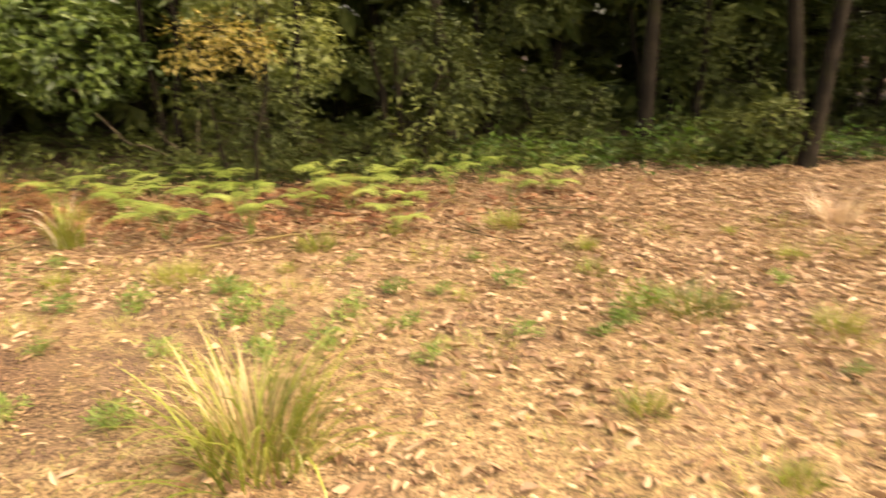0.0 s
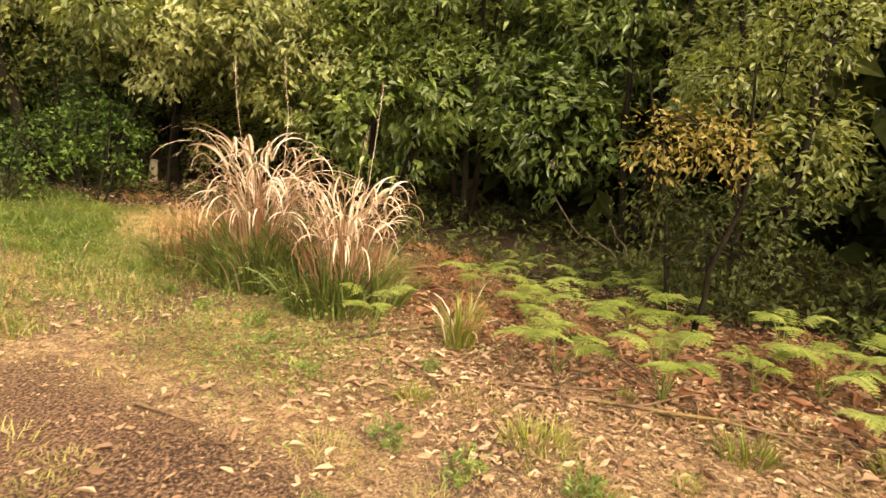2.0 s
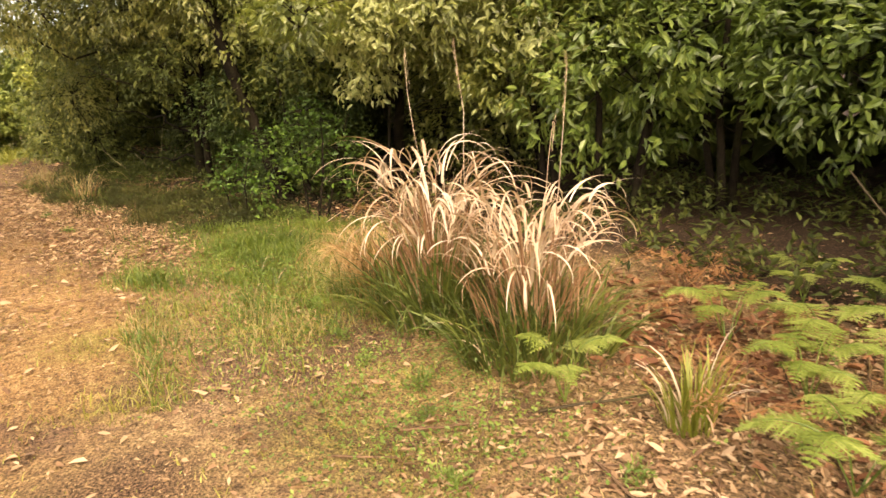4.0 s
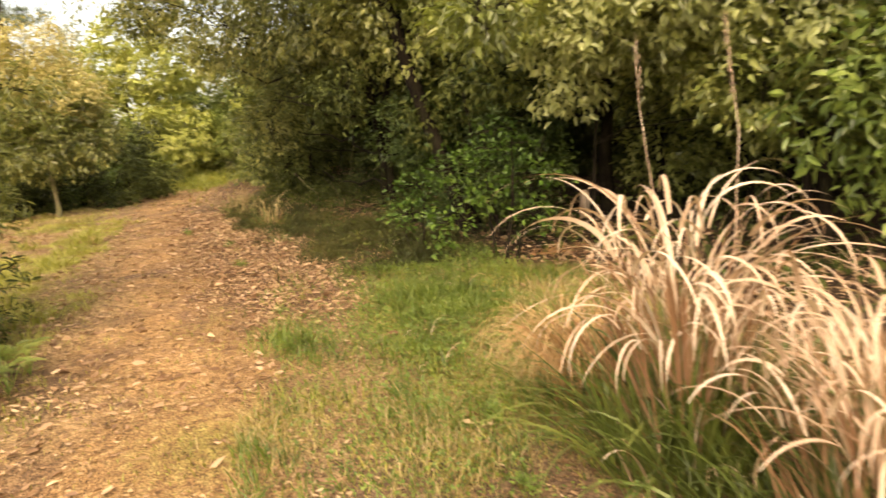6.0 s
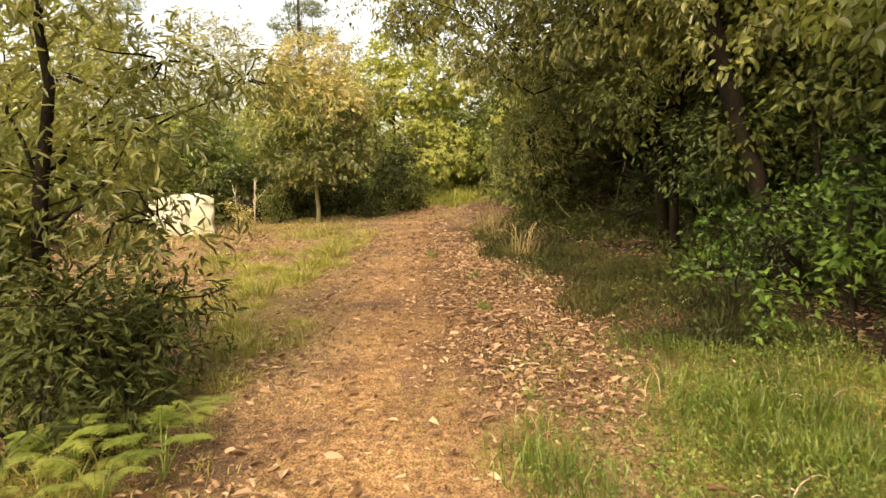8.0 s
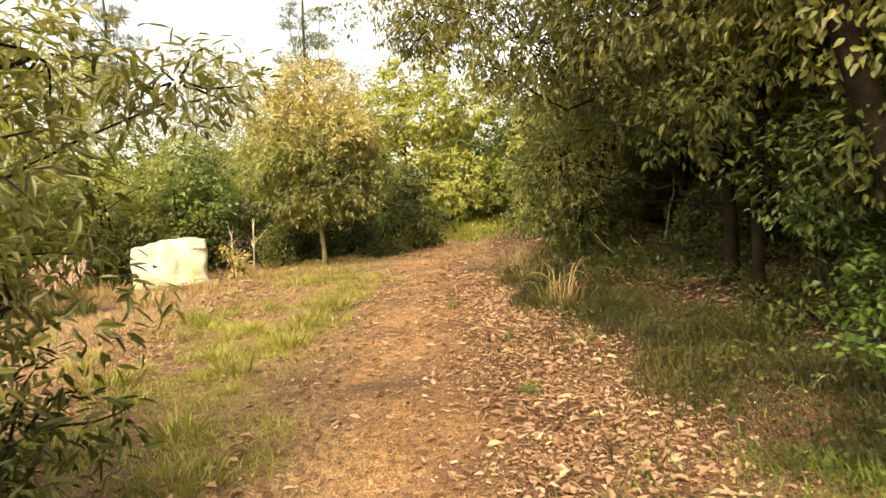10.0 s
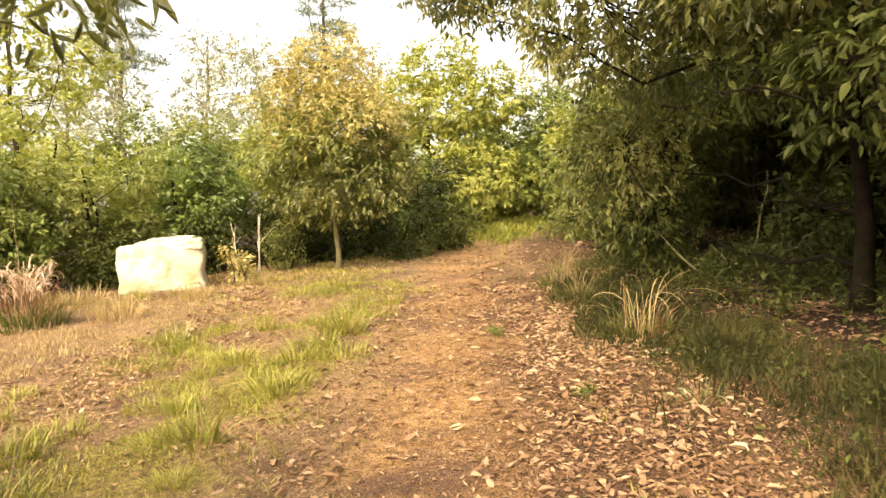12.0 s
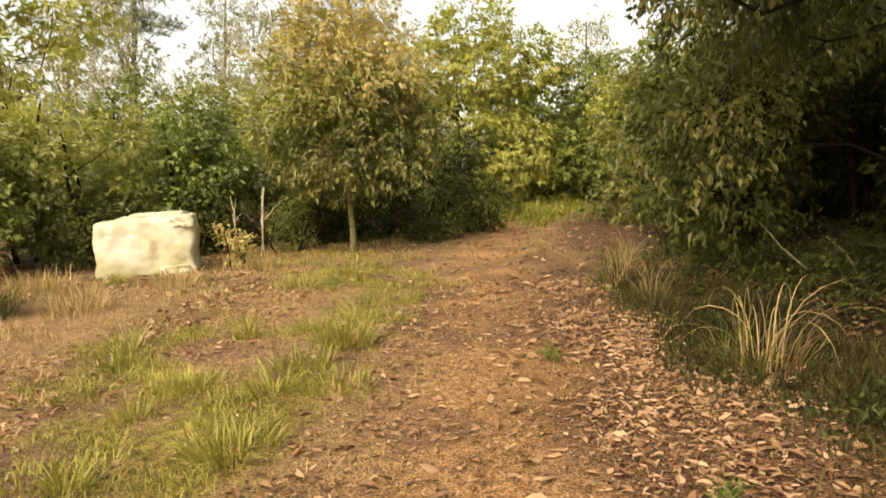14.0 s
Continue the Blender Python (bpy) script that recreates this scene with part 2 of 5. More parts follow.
def tube(points, radii, sides=8, seed=0):
    """A tapered, slightly knobbly limb."""
    r = np.random.RandomState(seed)
    p = np.asarray(points, float)
    t = unit(np.gradient(p, axis=0))
    ref = np.where(np.abs(t[:, 2:]) > 0.9, [[1.0, 0, 0]], [[0, 0, 1.0]])
    a = unit(np.cross(t, ref))
    b = np.cross(t, a)
    ang = np.linspace(0, 2 * np.pi, sides, endpoint=False)
    rr = np.asarray(radii)[:, None] * (1 + r.uniform(-0.1, 0.1, (len(p), sides)))
    v = p[:, None] + rr[..., None] * (np.cos(ang)[None, :, None] * a[:, None] + np.sin(ang)[None, :, None] * b[:, None])
    i, j = np.meshgrid(np.arange(len(p) - 1), np.arange(sides), indexing="ij")
    k = (j + 1) % sides
    f = np.stack([i * sides + j, i * sides + k, (i + 1) * sides + k, (i + 1) * sides + j], -1).reshape(-1, 4)
    return v.reshape(-1, 3), f


def limb(r, a, b, r0, r1, steps=7, bend=0.12):
    s = np.linspace(0, 1, steps)[:, None]
    a, b = np.asarray(a, float), np.asarray(b, float)
    size = np.linalg.norm(b - a)
    off = np.cumsum(r.normal(0, bend * size / steps, (steps, 3)), 0) * np.sin(s * np.pi * 0.9)
    pts = a + (b - a) * s + off
    return pts, r0 + (r1 - r0) * s[:, 0]


def ribbons(r, roots, azim, lean, bend, length, width, seg=5, power=1.4):
    """Arching blades that taper to a point."""
    n = len(roots)
    s = (np.arange(seg) + 0.5) / seg
    ang = lean[:, None] + bend[:, None] * s[None] ** power
    step = (length / seg)[:, None]
    h = np.concatenate([np.zeros((n, 1)), np.cumsum(np.sin(ang) * step, 1)], 1)
    z = np.concatenate([np.zeros((n, 1)), np.cumsum(np.cos(ang) * step, 1)], 1)
    ca, sa_ = np.cos(azim)[:, None], np.sin(azim)[:, None]
    mid = roots[:, None] + np.stack([h * ca, h * sa_, z], -1)
    turn = azim + r.normal(0, 0.5, n)
    side = np.stack([-np.sin(turn), np.cos(turn), r.normal(0, 0.25, n)], -1)
    w = np.concatenate([[0.7], np.sin(np.linspace(0.5, 1, seg) * np.pi) ** 0.6 * 1.0])[None, :, None] * width[:, None, None] * 0.5
    w[:, -1] = width[:, None] * 0.06
    v = np.stack([mid - side[:, None] * w, mid + side[:, None] * w], 2)
    i, j = np.meshgrid(np.arange(n), np.arange(seg), indexing="ij")
    o = (i * (seg + 1) + j) * 2
    return v.reshape(-1, 3), np.stack([o, o + 1, o + 3, o + 2], -1).reshape(-1, 4)


# ---- trees and shrubs ----
def tree(name, base, label, category, lobes, leaf, bark=M_BARK, trunk=0.1, top=None, leaf_size=(0.12, 0.045), per=9,
         density=1.0, droop=0.5, seed=0, gaps=0.25, stems=1, twigs=60, group="", shell=0.5, lean=(0, 0), oval=False):
    """A woody plant: tapered stems, limbs to each lobe, fine twigs, and a leafy crown. Lobes are (x, y, z, rx, ry, rz) from the base."""
    r = np.random.RandomState(seed + 11)
    root = new(name)
    root.location = base
    tagged(root, label, category, group)
    lobes_c = [np.array(b[:3], float) for b in lobes]
    high = max(b[2] for b in lobes)
    top = top or high
    mains = []
    for i in range(stems):
        a = r.uniform(0, 6.28)
        off = np.array([math.cos(a), math.sin(a), 0]) * (0.16 * (stems > 1) + trunk * 0.3 * (stems > 1))
        tip = np.array([lean[0], lean[1], top]) + off * (3.5 if stems > 1 else 0)
        pts, rad = limb(r, off + [0, 0, -0.12], tip, trunk, trunk * 0.3, 10, 0.12)
        rad[0] *= 1.35
        part("trunk" if stems == 1 else "stem", mesh_from("trunk", *tube(pts, rad, 10, seed + i), True), bark, root)
        mains.append(pts)
    for i, c in enumerate(lobes_c):
        m = mains[i % stems]
        k = np.argmin(np.abs(m[:, 2] - c[2] * 0.62))
        pts, rad = limb(r, m[k], c + r.normal(0, 0.1, 3), trunk * 0.26, trunk * 0.08, 8, 0.3)
        part("branch", mesh_from("branch", *tube(pts, rad, 7, seed + i), True), bark, root)
    tips, outs, fine, kinds = [], [], [], []
    for c, b in zip(lobes_c, lobes):
        radii = np.array(b[3:6], float)
        area = (radii[0] * radii[1] + radii[1] * radii[2] + radii[0] * radii[2]) / 3 * 12.6
        p, o = lobe_points(r, c, radii, int(area * 34 * density * 9 / per), gaps, shell)
        tips.append(p), outs.append(o), kinds.append(b[6] if len(b) > 6 else leaf)
        for q in p[:: max(1, len(p) // max(1, twigs // len(lobes)))]:
            pts, rad = limb(r, c + (q - c) * 0.15, q, 0.011, 0.004, 4, 0.25)
            fine.append(tube(pts, rad * (0.6 + trunk * 5), 3))
    if fine:
        tagged(part("fine_twig", mesh_from("fine_twig", *join(fine)), bark, root), kind="stuff")
    for mat in dict.fromkeys(kinds):
        sel = [i for i, m in enumerate(kinds) if m is mat]
        part("crown", mesh_from("crown", *sprays(r, np.concatenate([tips[i] for i in sel]), np.concatenate([outs[i] for i in sel]), per, *leaf_size, droop, oval=oval)), mat, root)
    return root


def at(x, y):
    return (x, y, gz(x, y) - 0.02)


# ---- the ground: one sheet, with a worn trail, grassy verges and leaf-strewn soil ----
def zones(x, y):
    """Shares of worn trail, green growth and woodland floor, darkened for tree shade, over the plan."""
    d = y - trail_y(x)
    rough = 0.25 * wave(x, y, 2.2, 21) + 0.12 * wave(x, y, 6.0, 22)
    bare = np.clip(1.25 - np.abs(d + rough) / 0.85, 0, 1) * np.clip((-x - 2.5) / 3, 0.15, 1) * np.clip((x + 32) / 6, 0, 1)
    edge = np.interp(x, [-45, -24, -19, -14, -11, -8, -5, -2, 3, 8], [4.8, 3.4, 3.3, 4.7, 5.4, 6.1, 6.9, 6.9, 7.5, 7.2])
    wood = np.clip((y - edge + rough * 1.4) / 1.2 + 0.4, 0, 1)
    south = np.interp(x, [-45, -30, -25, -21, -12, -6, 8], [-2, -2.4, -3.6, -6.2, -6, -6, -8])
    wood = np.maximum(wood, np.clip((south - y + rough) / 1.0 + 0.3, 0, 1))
    lawn = np.exp(-(((x + 7.6) / 2.7) ** 2 + ((y - 5.0) / 1.1) ** 2) ** 2)
    lawn = np.maximum(lawn, 0.95 * np.exp(-(((x + 11.6) / 3.2) ** 2 + ((y - trail_y(x) - 2.65 + 0.3 * rough) / 1.0) ** 2) ** 2))
    lawn = np.maximum(lawn, 0.8 * np.exp(-(((x + 17) / 2.6) ** 2 + ((y - 3.3) / 0.8) ** 2) ** 2))
    lawn = np.maximum(lawn, 0.95 * np.exp(-(((x + 15.6) / 2.7) ** 2 + ((d - 2.05 + 0.6 * rough) / 0.75) ** 2) ** 2))
    lawn = np.maximum(lawn, 0.7 * np.exp(-(((x + 4.3) / 2.1) ** 2 + ((y - 3.95) / 0.6) ** 2) ** 2) * np.clip(0.55 + 0.6 * wave(x, y, 3.6, 31), 0.1, 1))
    verge = np.clip(1.3 - np.abs(d + 2.3 + 1.3 * rough) / 1.5, 0, 1) * (x < -6) * np.clip(0.48 + 0.55 * wave(x, y, 1.7, 27) + 0.6 * wave(x, y, 5.5, 28), 0.1, 0.95)
    moss = np.exp(-((d - 0.5 - 0.5 * rough) / 0.5) ** 2) * np.clip((x + 11) / 2, 0, 1) * (x < -4.5) * np.clip(0.55 + 0.6 * wave(x, y, 4.0, 29), 0, 1)
    verge = np.maximum(verge, 0.75 * np.exp(-(((x + 9.6) / 2.6) ** 2 + ((d + 1.6 + 0.5 * rough) / 0.75) ** 2) ** 2) * np.clip(0.7 + 0.5 * wave(x, y, 5.0, 30), 0, 1))
    verge = np.maximum(verge, np.clip((-x - 26 + 3 * rough) / 4, 0, 0.9) * (x > -60))
    patch = np.clip(wave(x, y, 1.5, 24) * 1.1 + 0.3, 0, 1) * 0.5 * np.clip((5.6 - y) / 1.2, 0.2, 1) * np.clip(0.9 - 0.55 * x, 0.2, 1) * np.clip((x + 9) / 3, 0.2, 1)
    green = np.clip(np.maximum(np.maximum(lawn, verge), patch) - bare * 0.7 - wood * 0.8, 0, 1)
    green = np.maximum(green, 0.75 * moss)
    return bare, green, wood


def litter_share(x, y):
    bare, green, wood = zones(x, y)
    d = y - trail_y(x)
    clearing = np.clip((x + 5.5) / 2.5, 0, 1) * (0.3 + 0.6 * np.clip((y - 3.2 + 0.5 * wave(x, y, 1.6, 35)) / 1.5 + 0.4 * np.clip(x, 0, 1), 0, 1)) * np.clip((x + 4.2 - (y < 3.6) * 2.6) / 1.5, 0.25, 1)
    strip = np.exp(-np.abs((d - 0.98 - 0.18 * wave(x, y, 1.5, 33)) / 0.72) ** 2.2) * np.clip((-x - 7.6) / 1.5, 0, 1) * np.clip((x + 22) / 4, 0.25, 1)
    left = 0.45 * np.clip(0.5 + 0.7 * wave(x, y, 2.8, 34), 0, 1) * np.exp(-((d + 1.12) / 0.32) ** 2) * (x < -6.5)
    floor = 0.5 * wood * np.clip(0.6 + 0.6 * wave(x, y, 1.8, 36), 0, 1) * np.clip((-x - 6) / 1.5, 0, 1) * (y > 3)
    pale = 0.22 * np.exp(-((d + 3.4) / 0.5) ** 2) * (x < -13) * (x > -20)
    return np.clip((0.13 + 0.8 * clearing + 0.95 * strip + left + pale + 0.2 * np.clip(-d / 1.5 - 1.2, 0, 1) * (x < -8) - 0.5 * green) * (1 - wood * 0.85) + floor, 0.015, 1)


def earth_share(x, y):
    """Bare damp earth showing through near the start of the walk."""
    return np.exp(-(((x + 2.6 + 0.3 * wave(x, y, 1.9, 39)) / 1.25) ** 2 + ((y - 2.55 + 0.25 * wave(x, y, 2.3, 40)) / 0.55) ** 2) ** 2)


def lines(lo, hi, step, reach):
    far = np.cumsum(np.geomspace(step * 2, reach * 0.3, 14))
    return np.concatenate([(lo - far)[::-1], np.arange(lo, hi + step / 2, step), hi + far])


gx, gy = lines(-42, 9, 0.25, 260), lines(-9, 12, 0.25, 260)
X, Y = np.meshgrid(gx, gy, indexing="ij")
i, j = np.meshgrid(np.arange(len(gx) - 1), np.arange(len(gy) - 1), indexing="ij")
o = i * len(gy) + j
soil = mesh_from("ground", np.stack([X, Y, ground_z(X, Y)], -1), np.stack([o, o + len(gy), o + len(gy) + 1, o + 1], -1).reshape(-1, 4), True)
# Alpha: leaf mould, bare earth, and shade painted along the northern verge
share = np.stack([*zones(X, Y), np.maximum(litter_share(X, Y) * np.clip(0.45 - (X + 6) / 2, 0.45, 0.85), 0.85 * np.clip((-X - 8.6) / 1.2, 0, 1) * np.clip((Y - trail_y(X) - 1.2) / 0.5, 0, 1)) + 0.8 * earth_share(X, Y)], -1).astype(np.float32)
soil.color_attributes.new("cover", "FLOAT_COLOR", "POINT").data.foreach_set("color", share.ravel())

M_SOIL, n, l, p = nodes("leafy_soil")
cover, split = n.new("ShaderNodeVertexColor"), n.new("ShaderNodeSeparateColor")
cover.layer_name = "cover"
l.new(cover.outputs[0], split.inputs[0])
coarse, fine_n, speck = noise_node(n, l, 1.4, 5.0), noise_node(n, l, 14.0, 6.0, 0.7), noise_node(n, l, 70.0, 3.0, 0.7)
litter_c = ramp(n, [(0.3, (0.07, 0.042, 0.024)), (0.5, (0.22, 0.138, 0.07)), (0.68, (0.38, 0.265, 0.145))])
trail_c = ramp(n, [(0.32, (0.105, 0.055, 0.026)), (0.5, (0.25, 0.143, 0.064)), (0.68, (0.4, 0.255, 0.13))])
green_c = ramp(n, [(0.32, (0.05, 0.043, 0.013)), (0.5, (0.15, 0.12, 0.033)), (0.68, (0.28, 0.22, 0.07))])
# Woodland floor: dark soil with the trees' shade put into its colour
shady_wood_c = ramp(n, [(0.35, (0.018, 0.012, 0.008)), (0.55, (0.045, 0.026, 0.016)), (0.72, (0.11, 0.062, 0.036))])
# Dark mould colour, also used for the verge's painted shade
mould_shade_c = ramp(n, [(0.35, (0.04, 0.022, 0.014)), (0.55, (0.11, 0.062, 0.036)), (0.72, (0.2, 0.12, 0.07))])
for r_, k_ in ((mould_shade_c, speck), (litter_c, fine_n), (trail_c, fine_n), (green_c, fine_n), (shady_wood_c, speck)):
    l.new(k_.outputs[0], r_.inputs[0])


def frayed(share_socket, k_):
    """A zone's share with an edge broken up by grain."""
    a = n.new("ShaderNodeMath")
    a.operation = "MULTIPLY_ADD"
    l.new(k_.outputs[0], a.inputs[0])
    a.inputs[1].default_value = 1.3
    l.new(share_socket, a.inputs[2])
    m = n.new("ShaderNodeMapRange")
    m.inputs[1].default_value, m.inputs[2].default_value = 0.85, 1.35
    l.new(a.outputs[0], m.inputs[0])
    return m.outputs[0]


c = mixed(n, l, frayed(split.outputs[0], fine_n), litter_c.outputs[0], trail_c.outputs[0])
c = mixed(n, l, frayed(split.outputs[1], fine_n), c, green_c.outputs[0])
dark_patch = n.new("ShaderNodeMapRange")
dark_patch.inputs[1].default_value, dark_patch.inputs[2].default_value, dark_patch.inputs[4].default_value = 0.49, 0.63, 0.75
l.new(noise_node(n, l, 0.9, 5.0, 0.65).outputs[0], dark_patch.inputs[0])
c = mixed(n, l, dark_patch.outputs[0], c, (0.1, 0.058, 0.042))
c = mixed(n, l, frayed(cover.outputs[1], fine_n), c, mould_shade_c.outputs[0])
c = mixed(n, l, frayed(split.outputs[2], fine_n), c, shady_wood_c.outputs[0])
c = mixed(n, l, 0.55, c, coarse.outputs[0], "OVERLAY")
grit = n.new("ShaderNodeMapRange")
grit.inputs[1].default_value, grit.inputs[2].default_value, grit.inputs[3].default_value, grit.inputs[4].default_value = 0.36, 0.66, 0.1, 0.95
l.new(speck.outputs[0], grit.inputs[0])
l.new(mixed(n, l, 0.9, c, grit.outputs[0], "OVERLAY"), p.inputs["Base Color"])
p.inputs["Roughness"].default_value, p.inputs["Specular IOR Level"].default_value = 0.95, 0.15
bump = n.new("ShaderNodeBump")
bump.inputs["Strength"].default_value, bump.inputs["Distance"].default_value = 0.8, 0.03
l.new(fine_n.outputs[0], bump.inputs["Height"])
l.new(bump.outputs[0], p.inputs["Normal"])
tagged(part("ground", soil, M_SOIL), "sandy brown soil with a worn trail, mossy patches and tree shade in its colour", "ground", kind="structure")


def scatter(r, count, share_of, x0, x1, y0, y1, near=1.0):
    """Points over the plan, kept by their share."""
    x, y = r.uniform(x0, x1, count), r.uniform(y0, y1, count)
    keep = r.uniform(0, 1, count) < share_of(x, y) * near
    x, y = x[keep], y[keep]
    return np.stack([x, y, ground_z(x, y)], -1)


def litter(r, pos, size, oval=True):
    n_ = len(pos)
    a = r.uniform(0, 6.28, n_)
    way = unit(np.stack([np.cos(a), np.sin(a), r.normal(0.05, 0.2, n_)], -1))
    up = unit(np.array([0, 0, 1.0]) + r.normal(0, 0.35, (n_, 3)))
    k = np.clip(r.lognormal(-0.2, 0.4, n_), 0.3, 1.7) * size
    pos = pos + np.array([0, 0, 0.006]) + [0, 0, 0.016] * r.uniform(0, 1, (n_, 1))
    return (oval_leaves if oval else leaves)(pos, way, up, k, k * r.uniform(0.26, 0.52, n_), r.uniform(-0.5, 0.7, (n_, 1)))


def crumb_share(x, y):
    b, g, w = zones(x, y)
    return np.clip(0.35 + 0.45 * litter_share(x, y) - 0.3 * g, 0, 1) * (1 - 0.8 * w) * (1 - 0.65 * b) * np.clip(0.7 + 0.5 * wave(x, y, 3.4, 37), 0.2, 1) * (1 - 0.6 * earth_share(x, y))


R = np.random.RandomState(40)
blocks = [litter(R, scatter(R, 110000, litter_share, -7.5, 5.5, 0.8, 8.5), 0.053),
          litter(R, scatter(R, 105000, litter_share, -19, -5.5, -2.5, 8.0), 0.064),
          litter(R, scatter(R, 20000, litter_share, -34, -18, -7, 7), 0.12)]
crumbs = [litter(R, scatter(R, 120000, crumb_share, -7, 4, 0.8, 7), 0.026, False), litter(R, scatter(R, 130000, crumb_share, -19, -4.5, -1.5, 5), 0.03, False)]
M_CRUMB = leaf_material("leaf_crumb", (0.06, 0.032, 0.018), (0.24, 0.14, 0.07), (0.6, 0.43, 0.26), 1.6, 0.1, 0.7, 0.2)
tagged(part("leaf_crumbs", mesh_from("leaf_crumbs", *join(crumbs)), M_CRUMB), "broken bits of dry leaf and bark on the soil", "leaf litter", kind="stuff")
tagged(part("leaf_litter", mesh_from("leaf_litter", *join(blocks)), M_LITTER), "curled tan and brown fallen leaves over the soil", "leaf litter", kind="stuff")


def rust_share(x, y):
    return np.exp(-(((x + 1.9) / 2.9) ** 2 + ((y - 6.05) / 0.95) ** 2) ** 2) * np.clip(0.6 + 0.6 * wave(x, y, 2.6, 38), 0.1, 1)


R = np.random.RandomState(41)
tagged(part("rusty_litter", mesh_from("rusty_litter", *litter(R, scatter(R, 16000, rust_share, -5.5, 2, 4.8, 7.4), 0.085)), M_RUST_LITTER), "rust-red withered leaves under the ferns", "leaf litter", kind="stuff")


def turf(name, material, label, count, share_of, box, length, width, seed):
    r = np.random.RandomState(seed)
    pos = scatter(r, count, share_of, *box)
    n_ = len(pos)
    me = mesh_from(name, *ribbons(r, pos - [0, 0, 0.005], r.uniform(0, 6.28, n_), r.uniform(0, 0.8, n_), r.uniform(0.2, 1.5, n_), length * r.uniform(0.4, 1.3, n_) * np.clip(0.85 + 0.6 * wave(pos[:, 0], pos[:, 1], 5.5, seed), 0.35, 1.6), width * r.uniform(0.7, 1.3, n_), 2))
    return tagged(part(name, me, material), label, "grass", kind="stuff")


def lawn_share(x, y):
    return zones(x, y)[1] * (0.5 + 0.5 * wave(x, y, 3.0, 51)) * (y > 3.0)


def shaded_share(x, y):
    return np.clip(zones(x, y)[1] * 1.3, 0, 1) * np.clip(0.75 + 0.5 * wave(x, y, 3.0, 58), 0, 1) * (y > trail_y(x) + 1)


def straw_share(x, y):
    return zones(x, y)[1] * np.clip(wave(x, y, 1.7, 59) * 2.0, 0, 1) * (y > 3.0)


def verge_share(x, y):
    b, g, w = zones(x, y)
    return np.clip(g * 0.9 + 0.2 - b * 0.15, 0, 1) * (0.6 + 0.5 * wave(x, y, 3.5, 52)) * (1 - w) * (1 - 0.9 * (x < -8.3) * (y > trail_y(x) + 1.2)) * (1 - 0.7 * earth_share(x, y))


turf("green_grass", M_LAWN, "lush green grass beside the trail", 105000, lawn_share, (-9.9, -4.5, 3.0, 7), 0.12, 0.0065, 61)
# Dark counterpart of the lawn blades: canopy shade put into the grass colour
M_SHADE_GRASS = leaf_material("shade_darkened_grass_blade", (0.02, 0.021, 0.006), (0.046, 0.047, 0.013), (0.115, 0.1, 0.032), 1.1, 0.2, 0.6, 0.2)
turf("shaded_grass", M_SHADE_GRASS, "olive grass beside the trail, darkened for shade", 90000, shaded_share, (-20, -9.5, 2.4, 6), 0.16, 0.009, 66)
turf("dry_grass", M_PALE_DRY, "patches of dry straw in the green grass", 17000, straw_share, (-9.0, -4.5, 3.0, 6.5), 0.17, 0.004, 69)
turf("short_grass", M_MOSSY, "short yellowing grass and moss on the verge", 125000, verge_share, (-19, -4, -3, 6.0), 0.055, 0.007, 62)
turf("short_grass", M_MOSSY, "short yellowing grass in the leafy clearing", 62000, verge_share, (-7, 5, 0.8, 7), 0.045, 0.006, 63)


def thin_share(x, y):
    b, g, w = zones(x, y)
    return np.clip(0.35 + 0.4 * wave(x, y, 2.6, 55), 0.05, 1) * (1 - w) * (1 - 0.8 * b) * (1 - 0.85 * (x < -8.3) * (y > trail_y(x) + 1.2)) * (1 - 0.8 * earth_share(x, y))


def verge_grass_share(x, y):
    b, g, w = zones(x, y)
    return np.clip(g * 1.2 - 0.1, 0, 1) * np.clip(0.32 + 0.85 * wave(x, y, 6.0, 57), 0, 1) * (y < trail_y(x)) * (1 - w)


turf("verge_grass", M_TUFT, "patchy yellow-green grass along the trail's verge", 110000, verge_grass_share, (-20, -6.5, -3.2, 2), 0.1, 0.007, 67)
turf("dry_grass", M_PALE_DRY, "thin dry straw-coloured grass in the far clearing", 32000, thin_share, (-25, -12, -6.5, -1.2), 0.1, 0.009, 68)
turf("dry_grass", M_PALE_DRY, "thin dry straw-coloured grass over the soil", 44000, thin_share, (-19, 5, -3, 6.8), 0.055, 0.005, 65)
turf("far_grass", M_GRASS, "tall yellow-green grass closing the far end of the trail", 16000, verge_share, (-37, -26.5, -2, 4.2), 0.34, 0.03, 70)
turf("short_grass", M_MOSSY, "short yellowing grass along the far trail", 36000, verge_share, (-40, -18, -6, 6), 0.11, 0.024, 64)


# ---- the woods along the clearing ----
def bush_lobes(r, wide, high, count=6, low=0.35):
    out = []
    for i in range(count):
        a, q = r.uniform(0, 6.28), r.uniform(0.2, 0.75) * wide
        z = high * (low + (0.9 - low) * i / (count - 1))
        s = wide * r.uniform(0.45, 0.68)
        out.append((q * math.cos(a), q * math.sin(a), z, s, s, s * r.uniform(0.65, 0.9)))
    return out


def bush(x, y, wide, high, leaf, seed, label, category="shrub", **more):
    r = np.random.RandomState(seed)
    opts = dict(trunk=0.05, stems=3, seed=seed, bark=M_BARK_DARK)
    count, low = more.pop("count", 6), more.pop("low", 0.16)
    opts.update(more)
    return tree("shrub", at(x, y), label, category, bush_lobes(r, wide, high, count, low), leaf, **opts)


